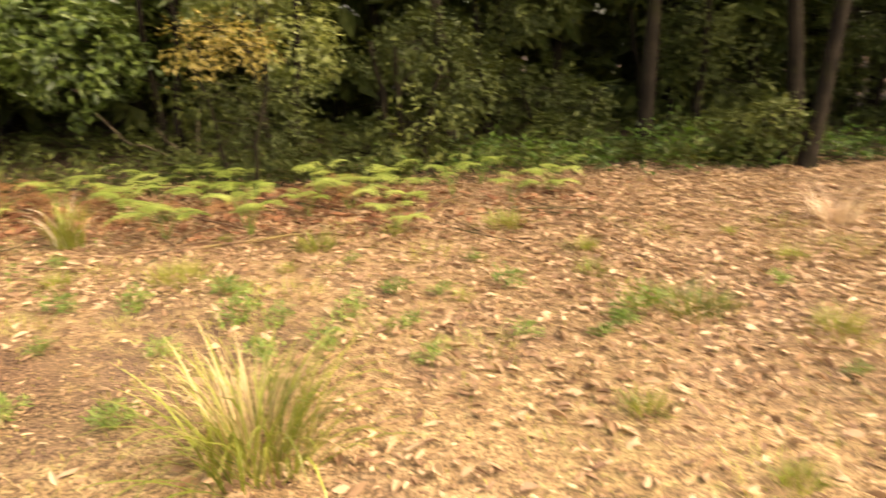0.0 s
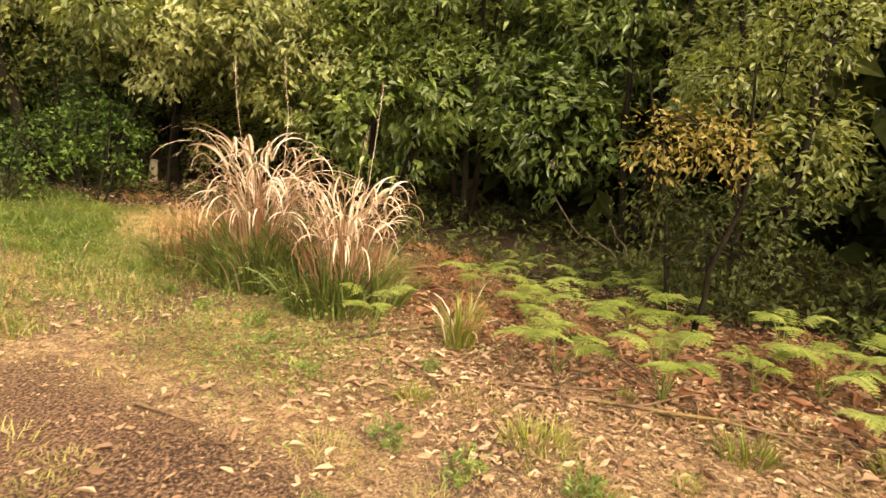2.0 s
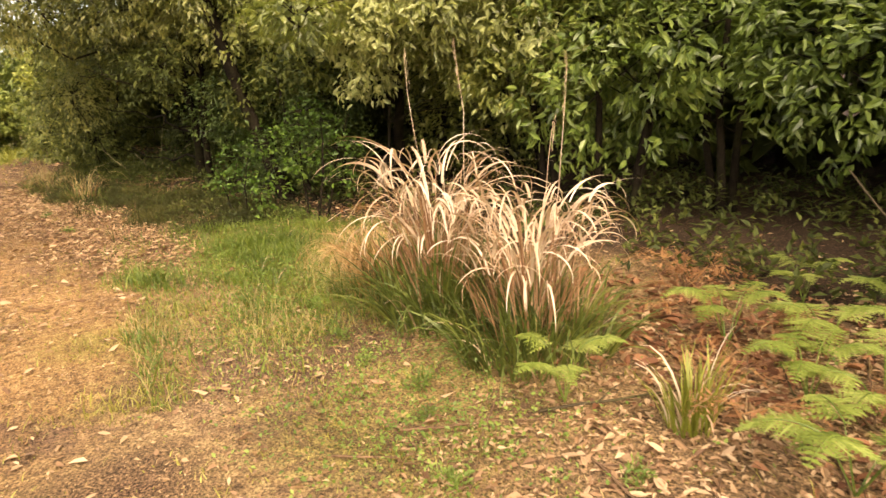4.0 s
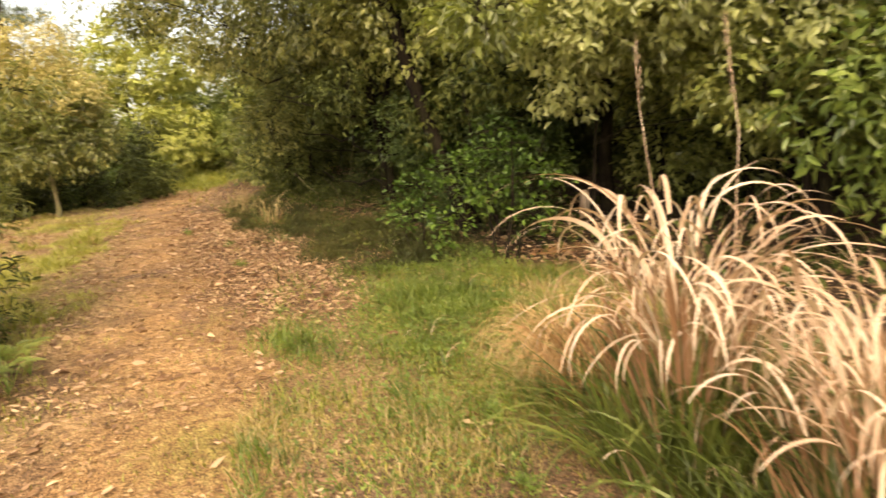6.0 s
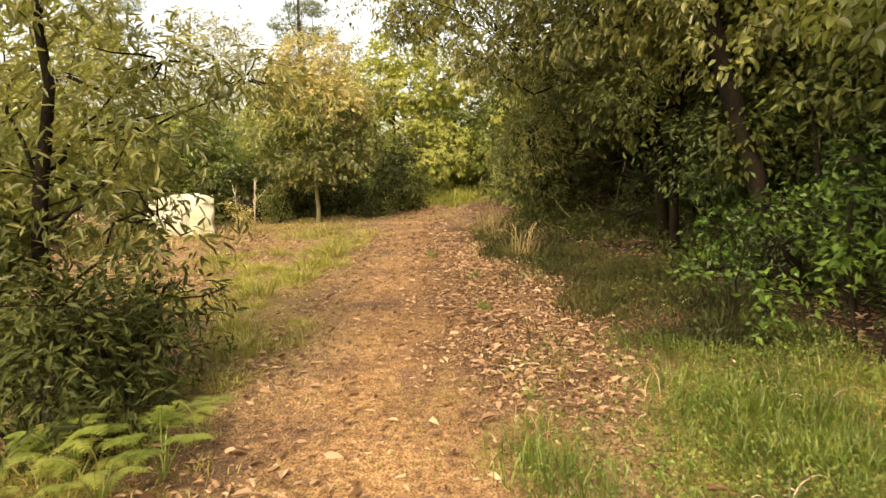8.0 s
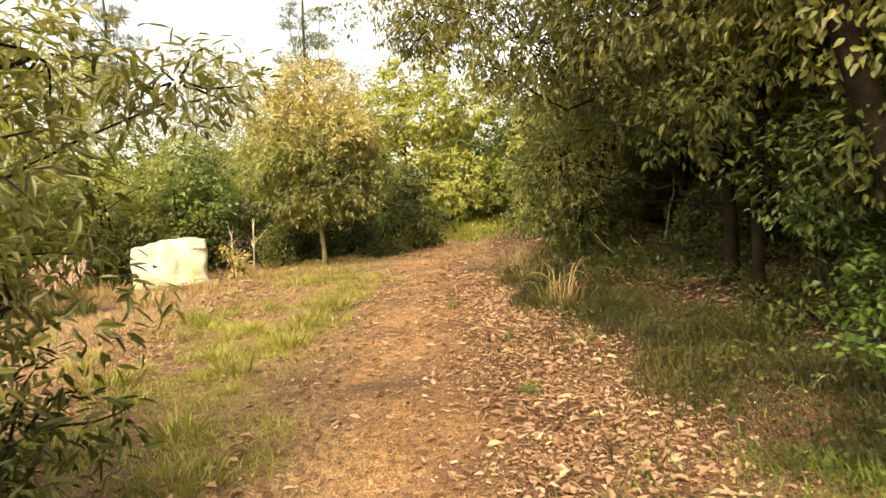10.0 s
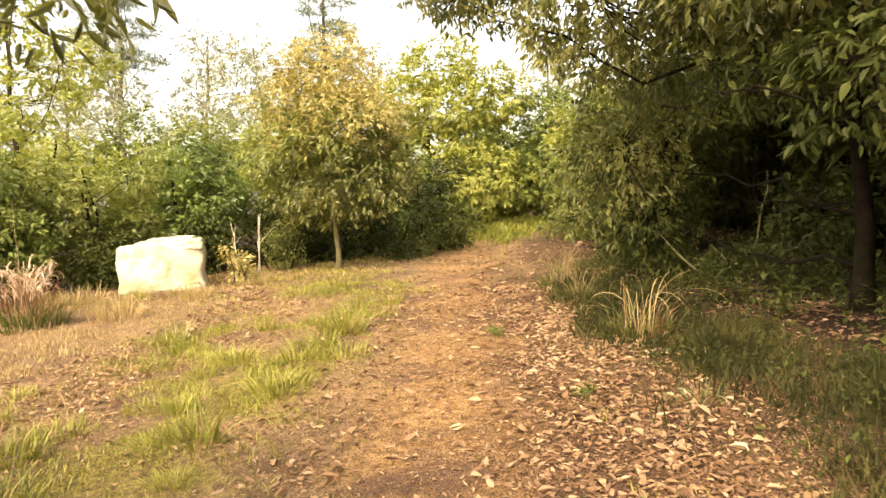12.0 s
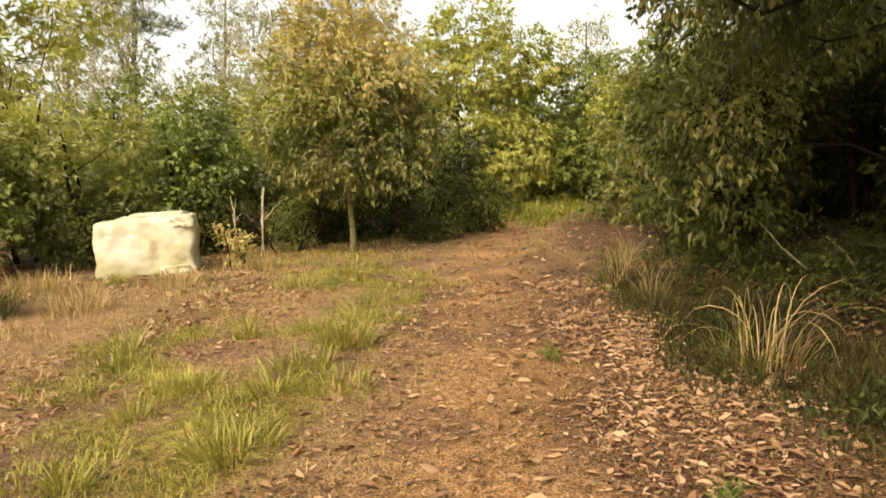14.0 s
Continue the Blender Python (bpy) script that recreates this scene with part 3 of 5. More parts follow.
L_LAUREL = "broad evergreen shrub with drooping glossy green leaves"
bush(-5.9, 9.0, 1.8, 4.6, M_LAUREL, 101, L_LAUREL, leaf_size=(0.125, 0.05), count=9, low=0.24, oval=True, density=0.62, gaps=0.42)
bush(-3.6, 9.5, 1.8, 4.6, M_LAUREL, 102, L_LAUREL, leaf_size=(0.125, 0.05), count=9, low=0.32, oval=True, density=0.62, gaps=0.42)
bush(-7.6, 8.3, 1.3, 4.4, M_OLIVE, 112, "pale olive-green leafy shrub at the wood's edge", leaf_size=(0.11, 0.045), count=8, low=0.3, gaps=0.4)
bush(-9.6, 9.2, 1.8, 4.2, M_OLIVE, 103, "olive-green leafy shrub at the wood's edge", leaf_size=(0.11, 0.045), count=8, gaps=0.4, density=0.8)
bush(-1.95, 8.5, 1.0, 3.8, M_OLIVE, 104, "tall shrub with small olive leaves at the wood's edge", leaf_size=(0.1, 0.045), count=8, low=0.36)
bush(0.9, 10.2, 1.5, 3.6, M_DARK, 105, "dark leafy shrub in the shade of the wood", leaf_size=(0.1, 0.04), count=8, density=0.6, gaps=0.42)
bush(3.4, 11.0, 1.4, 3.4, M_DARK, 106, "dark leafy shrub in the shade of the wood", leaf_size=(0.1, 0.04), count=8, density=0.6, gaps=0.42)
bush(6.2, 10.4, 1.4, 3.4, M_DARK, 107, "dark leafy shrub in the shade of the wood", leaf_size=(0.1, 0.04), count=8, density=0.6, gaps=0.42)
# Low M_DARK lobes paint the shaded hollow under the golden leaves
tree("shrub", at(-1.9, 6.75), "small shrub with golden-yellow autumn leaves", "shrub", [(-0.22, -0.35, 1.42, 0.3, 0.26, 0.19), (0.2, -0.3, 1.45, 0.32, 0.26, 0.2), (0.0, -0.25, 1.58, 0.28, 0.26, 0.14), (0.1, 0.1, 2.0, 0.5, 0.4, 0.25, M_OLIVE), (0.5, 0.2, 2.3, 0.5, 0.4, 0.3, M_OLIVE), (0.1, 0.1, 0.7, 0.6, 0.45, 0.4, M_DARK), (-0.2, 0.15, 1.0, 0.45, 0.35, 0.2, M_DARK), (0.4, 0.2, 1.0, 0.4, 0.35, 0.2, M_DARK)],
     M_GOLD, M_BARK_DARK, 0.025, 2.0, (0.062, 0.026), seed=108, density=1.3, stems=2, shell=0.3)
bush(-0.4, 7.9, 0.9, 1.6, M_DARK, 109, "low dark shrub under the trees", leaf_size=(0.09, 0.04))
bush(1.6, 8.6, 0.6, 0.9, M_DARK, 110, "low dark shrub under the trees", leaf_size=(0.09, 0.04))
bush(3.4, 7.6, 0.5, 0.6, M_DARK, 111, "low dark shrub at the wood's edge", leaf_size=(0.09, 0.04))

# Added tree with its crown out of view, only to darken the wood's edge
tree("tree", at(3.6, 11.4), "unseen evergreen tree added to shade the wood's edge", "tree", [(x, y, z, 1.9, 1.7, 0.8) for x, y, z in ((-2.6, -2.6, 5.2), (0, -3.0, 5.0), (2.6, -2.6, 5.4), (-2.4, 0, 5.6), (0.5, 0, 6.2), (3.0, 0.2, 5.6), (-4.4, -1.2, 5.6))],
     M_DARK, M_BARK_DARK, 0.2, 6.0, (0.18, 0.08), seed=115, density=0.4, twigs=20)

bush(-6.5, 8.1, 0.75, 3.5, M_FRESH, 113, "shrub with fresh yellow-green leaves at the wood's edge", leaf_size=(0.11, 0.036), count=5, low=0.6)

# bare trunks at the wood's edge
def lone_tree(x, y, radius, lean, high, seed, bark, label, leaf=M_DARK):
    r = np.random.RandomState(seed)
    lobes = [(lean[0] + r.uniform(-1, 1), lean[1] + r.uniform(0.2, 2.0), high * r.uniform(0.75, 1.0), 1.5, 1.4, 0.9) for _ in range(4)]
    return tree("tree", at(x, y), label, "tree", lobes, leaf, bark, radius, high, (0.2, 0.09), seed=seed, lean=lean, density=0.17, twigs=16)


L_WOOD = "slender woodland tree with a dark bare trunk"
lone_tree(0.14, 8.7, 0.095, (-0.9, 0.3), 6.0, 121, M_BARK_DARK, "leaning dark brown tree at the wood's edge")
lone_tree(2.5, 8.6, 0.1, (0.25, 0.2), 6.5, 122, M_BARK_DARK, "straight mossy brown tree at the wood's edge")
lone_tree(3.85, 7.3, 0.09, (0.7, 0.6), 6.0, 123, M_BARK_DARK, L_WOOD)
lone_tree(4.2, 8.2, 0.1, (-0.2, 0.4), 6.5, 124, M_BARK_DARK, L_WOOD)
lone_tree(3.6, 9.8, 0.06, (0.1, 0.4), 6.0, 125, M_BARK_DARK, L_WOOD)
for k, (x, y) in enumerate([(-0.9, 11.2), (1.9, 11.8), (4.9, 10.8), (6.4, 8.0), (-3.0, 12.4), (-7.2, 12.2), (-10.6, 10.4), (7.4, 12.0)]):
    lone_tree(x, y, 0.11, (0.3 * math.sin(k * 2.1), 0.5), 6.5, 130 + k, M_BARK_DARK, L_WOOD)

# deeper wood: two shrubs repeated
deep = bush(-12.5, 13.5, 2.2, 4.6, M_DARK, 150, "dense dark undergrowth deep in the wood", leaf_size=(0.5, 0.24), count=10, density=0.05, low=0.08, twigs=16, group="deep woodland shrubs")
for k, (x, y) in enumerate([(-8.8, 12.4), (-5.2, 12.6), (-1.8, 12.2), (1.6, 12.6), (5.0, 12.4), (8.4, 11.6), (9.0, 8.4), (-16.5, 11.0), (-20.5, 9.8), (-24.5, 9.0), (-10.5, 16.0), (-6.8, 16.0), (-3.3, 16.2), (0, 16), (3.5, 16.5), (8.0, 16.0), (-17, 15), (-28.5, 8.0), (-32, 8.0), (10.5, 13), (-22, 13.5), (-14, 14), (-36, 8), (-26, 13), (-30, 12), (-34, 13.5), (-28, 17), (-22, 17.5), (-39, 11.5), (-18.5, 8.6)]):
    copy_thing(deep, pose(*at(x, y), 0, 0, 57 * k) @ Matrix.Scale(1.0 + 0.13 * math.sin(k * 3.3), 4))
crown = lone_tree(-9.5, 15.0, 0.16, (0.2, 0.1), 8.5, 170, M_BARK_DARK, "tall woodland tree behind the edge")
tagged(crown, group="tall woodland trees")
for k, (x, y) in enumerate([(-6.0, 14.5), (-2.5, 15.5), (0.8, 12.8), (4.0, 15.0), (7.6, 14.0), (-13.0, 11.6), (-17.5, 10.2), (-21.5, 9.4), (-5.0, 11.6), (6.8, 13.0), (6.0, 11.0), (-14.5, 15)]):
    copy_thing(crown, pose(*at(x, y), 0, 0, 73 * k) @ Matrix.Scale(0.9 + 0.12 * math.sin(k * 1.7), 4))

# ---- trees over the trail ----
L_OVER = "evergreen tree with drooping leaves overhanging the trail"
# M_DARK lobes put the crown's own shade into the leaf colour
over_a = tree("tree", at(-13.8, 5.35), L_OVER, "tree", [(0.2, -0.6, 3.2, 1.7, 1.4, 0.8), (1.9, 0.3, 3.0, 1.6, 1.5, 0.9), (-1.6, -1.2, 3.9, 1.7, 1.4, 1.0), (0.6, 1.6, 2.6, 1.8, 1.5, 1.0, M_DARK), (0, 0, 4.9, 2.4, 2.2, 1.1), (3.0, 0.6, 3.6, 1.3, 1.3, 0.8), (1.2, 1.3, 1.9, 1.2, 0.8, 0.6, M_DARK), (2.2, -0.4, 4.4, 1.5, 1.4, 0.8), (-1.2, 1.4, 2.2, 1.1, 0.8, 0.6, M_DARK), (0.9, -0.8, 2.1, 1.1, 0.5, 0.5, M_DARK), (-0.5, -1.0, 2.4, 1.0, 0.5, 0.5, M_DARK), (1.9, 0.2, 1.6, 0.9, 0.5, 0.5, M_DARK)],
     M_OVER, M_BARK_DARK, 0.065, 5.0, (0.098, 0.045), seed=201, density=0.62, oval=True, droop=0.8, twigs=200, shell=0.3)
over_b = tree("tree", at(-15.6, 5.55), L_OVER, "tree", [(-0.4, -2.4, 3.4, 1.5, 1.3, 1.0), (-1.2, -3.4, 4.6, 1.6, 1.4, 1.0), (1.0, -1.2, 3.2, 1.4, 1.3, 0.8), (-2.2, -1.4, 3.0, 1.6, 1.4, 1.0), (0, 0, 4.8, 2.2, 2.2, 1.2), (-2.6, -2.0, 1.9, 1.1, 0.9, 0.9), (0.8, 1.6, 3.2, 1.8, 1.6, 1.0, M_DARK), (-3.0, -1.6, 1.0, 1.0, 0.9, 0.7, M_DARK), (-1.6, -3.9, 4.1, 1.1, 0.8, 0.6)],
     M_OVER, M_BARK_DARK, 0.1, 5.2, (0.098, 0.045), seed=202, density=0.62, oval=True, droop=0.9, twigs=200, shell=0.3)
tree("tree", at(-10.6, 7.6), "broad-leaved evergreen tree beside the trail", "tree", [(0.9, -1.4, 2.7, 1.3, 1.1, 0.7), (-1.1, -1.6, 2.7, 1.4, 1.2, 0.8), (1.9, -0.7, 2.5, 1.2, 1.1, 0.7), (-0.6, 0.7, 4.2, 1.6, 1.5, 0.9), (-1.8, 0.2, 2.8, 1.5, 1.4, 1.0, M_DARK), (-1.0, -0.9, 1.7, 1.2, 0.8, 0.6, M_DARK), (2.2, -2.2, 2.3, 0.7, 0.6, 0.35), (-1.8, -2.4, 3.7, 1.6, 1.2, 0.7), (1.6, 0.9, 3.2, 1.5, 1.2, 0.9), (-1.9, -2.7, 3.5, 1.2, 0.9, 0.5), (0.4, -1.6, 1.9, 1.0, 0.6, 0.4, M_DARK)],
     M_OLIVE, M_BARK_DARK, 0.1, 4.4, (0.1, 0.05), seed=203, density=0.64, oval=True, droop=0.6, twigs=160, shell=0.35)
tree("shrub", at(-9.25, 5.6), "bright-green leafy bush with tiered sprays in the grass", "shrub", [(0.3, -0.05, 1.2, 0.36, 0.34, 0.08), (-0.3, -0.3, 1.05, 0.4, 0.36, 0.08), (0.35, 0.25, 0.92, 0.36, 0.34, 0.08), (-0.1, 0.1, 0.74, 0.42, 0.38, 0.08), (0.15, -0.5, 0.5, 0.28, 0.26, 0.07), (-0.45, 0.2, 1.36, 0.34, 0.3, 0.08), (0.45, 0.3, 0.5, 0.28, 0.28, 0.08), (-0.25, -0.55, 0.3, 0.22, 0.2, 0.07)],
     M_FRESH_SHADE, M_BARK_DARK, 0.02, 1.3, (0.075, 0.04), seed=204, density=0.75, stems=3, droop=0.12, gaps=0.4)
bush(-12.0, 6.7, 0.9, 1.5, M_DARK, 205, "dark shrub under the overhanging tree", leaf_size=(0.09, 0.04), trunk=0.03)
bush(-17.6, 6.6, 1.2, 2.6, M_DARK, 213, "dark shrub under the overhanging tree", leaf_size=(0.11, 0.05), trunk=0.03)
bush(-14.6, 7.2, 1.0, 1.8, M_DARK, 214, "dark shrub under the overhanging tree", leaf_size=(0.1, 0.045), trunk=0.03)
bush(-21.0, 4.3, 1.5, 3.6, M_DARK, 206, "dense dark shrub reaching down to the trail", leaf_size=(0.15, 0.06), count=8, density=0.6)
bush(-23.6, 4.6, 1.7, 3.8, M_OLIVE, 207, "dense olive shrub reaching down to the trail", leaf_size=(0.15, 0.06), count=8, density=0.6)
bush(-12.3, 5.75, 0.9, 1.9, M_DUSK, 216, "soft dark green shrub under the overhanging tree", leaf_size=(0.08, 0.036), trunk=0.03, count=7, low=0.1)
bush(-19.0, 7.2, 1.6, 3.4, M_DARK, 208, "dark shrub in the wood's shade", leaf_size=(0.15, 0.06), count=7, density=0.42)
bush(-15.8, 8.6, 1.6, 3.4, M_DARK, 209, "dark shrub in the wood's shade", leaf_size=(0.15, 0.06), count=7, density=0.42)
bush(-12.6, 9.6, 1.6, 3.4, M_DARK, 210, "dark shrub in the wood's shade", leaf_size=(0.15, 0.06), count=7, density=0.42)
bush(-27.0, 4.6, 1.8, 3.6, M_OLIVE, 211, "yellowish-green shrub by the far trail", leaf_size=(0.16, 0.07), count=7, density=0.6)
bush(-36.4, 1.0, 1.5, 1.7, M_LIME, 221, "low yellow-green shrub at the trail's far end", leaf_size=(0.2, 0.08), count=7, density=0.5)
bush(-39.5, -1.2, 1.8, 2.6, M_LIME, 222, "yellow-green shrub at the trail's far end", leaf_size=(0.22, 0.09), count=7, density=0.4)
bush(-39.0, 3.6, 1.8, 2.8, M_FRESH, 223, "fresh green shrub at the trail's far end", leaf_size=(0.22, 0.09), count=7, density=0.4)
bush(-31.0, 4.0, 1.7, 3.3, M_LIME, 212, "yellow-green sunlit shrub by the far trail", leaf_size=(0.18, 0.08), count=7, density=0.55)

# ---- south side of the trail ----
# The lowest lobe is M_DARK, shade painted into its leaves
tree("tree", at(-8.9, -0.3), "small tree with narrow drooping leaves leaning over the trail", "tree", [(0, 0.3, 0.7, 0.9, 0.8, 0.5), (-0.2, 0.5, 1.4, 1.0, 0.9, 0.5), (0.3, -0.5, 1.7, 1.0, 0.9, 0.6), (-0.5, 0.1, 2.3, 1.2, 1.0, 0.5), (0.4, 0.5, 2.8, 0.9, 0.8, 0.35), (0.8, -0.6, 2.6, 1.0, 0.9, 0.6), (-0.5, 1.0, 2.35, 0.7, 0.5, 0.3), (-1.0, 1.4, 2.25, 0.6, 0.5, 0.24), (0.1, 1.15, 1.2, 0.6, 0.45, 0.4), (0.2, 1.05, 1.85, 0.6, 0.5, 0.35), (0.0, 1.0, 0.6, 0.6, 0.5, 0.35, M_DARK)],
     M_OVER, M_BARK_DARK, 0.07, 3.2, (0.105, 0.029), oval=True, seed=301, droop=0.45, twigs=66, shell=0.25, gaps=0.42, stems=3, density=0.6)
bush(-7.9, 0.7, 0.65, 0.65, M_DARK, 305, "low dark shrub with leathery leaves among ferns", leaf_size=(0.09, 0.025), trunk=0.02)
bush(-8.4, 0.4, 0.8, 0.9, M_DARK, 303, "low dark shrub with leathery leaves among ferns", leaf_size=(0.09, 0.025), trunk=0.02, density=1.1)
bush(-8.6, -0.9, 0.8, 1.5, M_DARK, 304, "dark leafy shrub behind the leaning tree", leaf_size=(0.11, 0.045), trunk=0.03)
# M_OVER on the low lobes darkens the crown's underside by colour
tree("tree", at(-22.8, -2.07), "round tree turning orange with a slim pale trunk", "tree", [(0.3, 0, 1.8, 1.4, 1.6, 0.8, M_OVER), (0.1, 0.3, 3.1, 1.5, 1.6, 1.0), (0, 0, 4.2, 1.2, 1.3, 0.9), (0.3, -0.8, 2.5, 1.2, 1.2, 1.0, M_OLIVE), (0.3, 0.9, 2.2, 1.2, 1.2, 0.9, M_OVER), (0.6, 0.2, 2.8, 1.1, 1.2, 0.8, M_OLIVE), (0.1, -0.5, 3.6, 1.1, 1.2, 0.8)],
     M_ORANGE, M_BARK_PALE, 0.065, 4.4, (0.13, 0.055), seed=302, density=0.7)
S_ROW = [(-21.7, -6.6, 1.5, 2.7, M_OLIVE), (-23.6, -5.6, 1.4, 2.9, M_LAUREL), (-25.8, -4.6, 1.5, 3.0, M_OLIVE), (-26.2, -2.4, 1.3, 2.4, M_LAUREL), (-19.6, -8.2, 1.6, 2.9, M_FRESH),
         (-22.4, -8.9, 1.8, 3.6, M_LIME), (-25.4, -8.0, 1.8, 3.6, M_FRESH), (-17.2, -9.2, 1.7, 3.0, M_FRESH), (-28.6, -1.2, 1.2, 2.2, M_DARK), (-28.8, -4.6, 1.9, 4.0, M_LIME),
         (-14.0, -8.6, 1.7, 2.8, M_OLIVE), (-28.0, -7.6, 2.0, 4.0, M_OLIVE), (-31.2, -2.6, 1.8, 3.4, M_FRESH), (-11.0, -6.5, 1.7, 3.0, M_LAUREL), (-19.5, -11.5, 2.0, 4.0, M_OLIVE)]
for k, (x, y, w, h, mat) in enumerate(S_ROW):
    bush(x, y, w, h, mat, 320 + k, "leafy green shrub in the hedge beyond the clearing", leaf_size=(0.15, 0.07), count=8, density=0.4, twigs=20)
# Added dark shrubs stand in for the shade along the hedge's underside
for k, (x, y, w, h) in enumerate([(-22.7, -5.3, 0.9, 1.3), (-24.3, -3.9, 1.0, 1.5), (-24.9, -2.7, 1.0, 1.4), (-24.7, -1.3, 0.9, 1.2), (-21.3, -6.2, 0.8, 1.0), (-26.0, -0.4, 0.9, 1.2)]):
    bush(x, y, w, h, M_DARK, 340 + k, "low dark shrub added for the shade under the hedge", leaf_size=(0.12, 0.055), density=0.5, trunk=0.03, low=0.1, twigs=18)
tree("tree", at(-35.5, -2.0), "yellow-green sunlit tree at the trail's bend", "tree", [(0, 0, 3.0, 2.2, 2.4, 1.6), (0.5, 1.2, 4.8, 1.8, 2.0, 1.4), (0.5, -1.0, 4.8, 1.8, 1.9, 1.4), (0.8, 2.0, 2.0, 1.8, 1.8, 1.3), (0, 0.5, 6.4, 1.6, 1.7, 1.1), (0.6, 2.7, 5.0, 1.6, 1.6, 1.2)],
     M_LIME, M_BARK, 0.13, 5.0, (0.22, 0.11), seed=350, density=0.26)
tree("tree", at(-36.0, 3.2), "light green tree closing the trail's view", "tree", [(0, 0, 2.4, 2.0, 2.2, 1.5), (0.5, -1.4, 1.6, 1.5, 1.6, 1.2), (0, 0, 4.2, 1.8, 1.9, 1.4)],
     M_FRESH, M_BARK, 0.13, 4.5, (0.2, 0.1), seed=351, density=0.35)
bush(-40.5, 0.8, 2.4, 4.6, M_FRESH, 352, "light green shrub closing the trail's view", leaf_size=(0.3, 0.14), count=8, density=0.2)

tree("tree", at(-25.4, -11.6), "open-crowned tree with yellow-green leaves behind the hedge", "tree", [(0.3, 0.3, 4.6, 1.6, 1.6, 1.0), (-0.5, 1.0, 5.8, 1.4, 1.4, 0.9), (0.6, -0.8, 6.4, 1.5, 1.5, 0.9), (0, 0.2, 7.4, 1.2, 1.2, 0.7)],
     M_LIME, M_BARK, 0.1, 7.0, (0.2, 0.1), seed=353, density=0.22, gaps=0.46)
bush(-22.6, 6.7, 1.9, 5.0, M_DARK, 217, "tall dark shrub filling the wood behind the trail", leaf_size=(0.17, 0.08), count=9, density=0.4)
bush(-26.4, 7.2, 1.9, 5.0, M_DARK, 218, "tall dark shrub filling the wood behind the trail", leaf_size=(0.18, 0.08), count=9, density=0.35)

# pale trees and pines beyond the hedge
far = tree("tree", at(-38, -10), "thin grey-green tree beyond the hedge, paled for haze", "tree", [(0, 0, 4.0, 2.2, 2.2, 1.8), (1, 1, 6.0, 1.7, 1.8, 1.5), (0, -1.0, 6.6, 1.6, 1.7, 1.6), (0, 0, 8.0, 1.3, 1.3, 1.1)],
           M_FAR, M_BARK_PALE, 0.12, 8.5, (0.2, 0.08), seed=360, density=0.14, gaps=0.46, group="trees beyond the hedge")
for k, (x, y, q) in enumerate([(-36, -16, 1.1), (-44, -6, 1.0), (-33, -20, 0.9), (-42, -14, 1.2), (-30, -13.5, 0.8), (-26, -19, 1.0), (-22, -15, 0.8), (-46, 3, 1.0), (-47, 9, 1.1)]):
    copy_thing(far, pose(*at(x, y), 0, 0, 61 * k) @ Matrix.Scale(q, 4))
pine = tree("pine_tree", at(-44.2, -8.4), "tall pine with layered tufts of needles", "tree", [(0.9 * math.cos(k * 2.4), 0.9 * math.sin(k * 2.4), 8.6 + 0.55 * k, 1.5 - 0.1 * k, 1.5 - 0.1 * k, 0.28) for k in range(8)],
            M_PINE, M_BARK, 0.17, 13.0, (0.22, 0.035), per=14, seed=370, density=0.45, droop=0.0, gaps=0.3, group="pines beyond the hedge")
copy_thing(pine, pose(*at(-41, -18.2), 0, 0, 80) @ Matrix.Scale(1.05, 4))


# ---- grasses ----
def grass_part(name, r, count, spread, material, parent, length, width, lean, bend, seg=6, power=2.2, centre=(0, 0), label=""):
    a, q = r.uniform(0, 6.28, count), spread * np.sqrt(r.uniform(0, 1, count))
    roots = np.stack([centre[0] + q * np.cos(a), centre[1] + q * np.sin(a), np.full(count, -0.03)], -1)
    out = a + r.normal(0, 0.7, count)
    me = mesh_from(name, *ribbons(r, roots, out, r.uniform(*lean, count) * (0.4 + 0.6 * q / spread), r.uniform(*bend, count), r.uniform(*length, count), width * r.uniform(0.6, 1.3, count), seg, power))
    return tagged(part(name, me, material, parent, label), kind="stuff")


def flower_stem(r, parent, foot, tip, plume):
    pts, rad = limb(r, (*foot, 0.0), tip, 0.004, 0.0015, 8, 0.08)
    stem = part("flower_stem", mesh_from("flower_stem", *tube(pts, rad, 5), True), M_STRAW, parent)
    n_ = 26
    k = r.uniform(0, 1, n_)
    way = unit(np.array(pts[-1]) - pts[-3])
    pos = np.array(tip) - way * (plume * k)[:, None]
    dirs = unit(way + r.normal(0, 0.12, (n_, 3)))
    part("plume", mesh_from("plume", *leaves(pos, dirs, unit(r.normal(0, 1, (n_, 3))), np.full(n_, 0.045), np.full(n_, 0.002))), M_STRAW, stem, "pale feathery seed head")


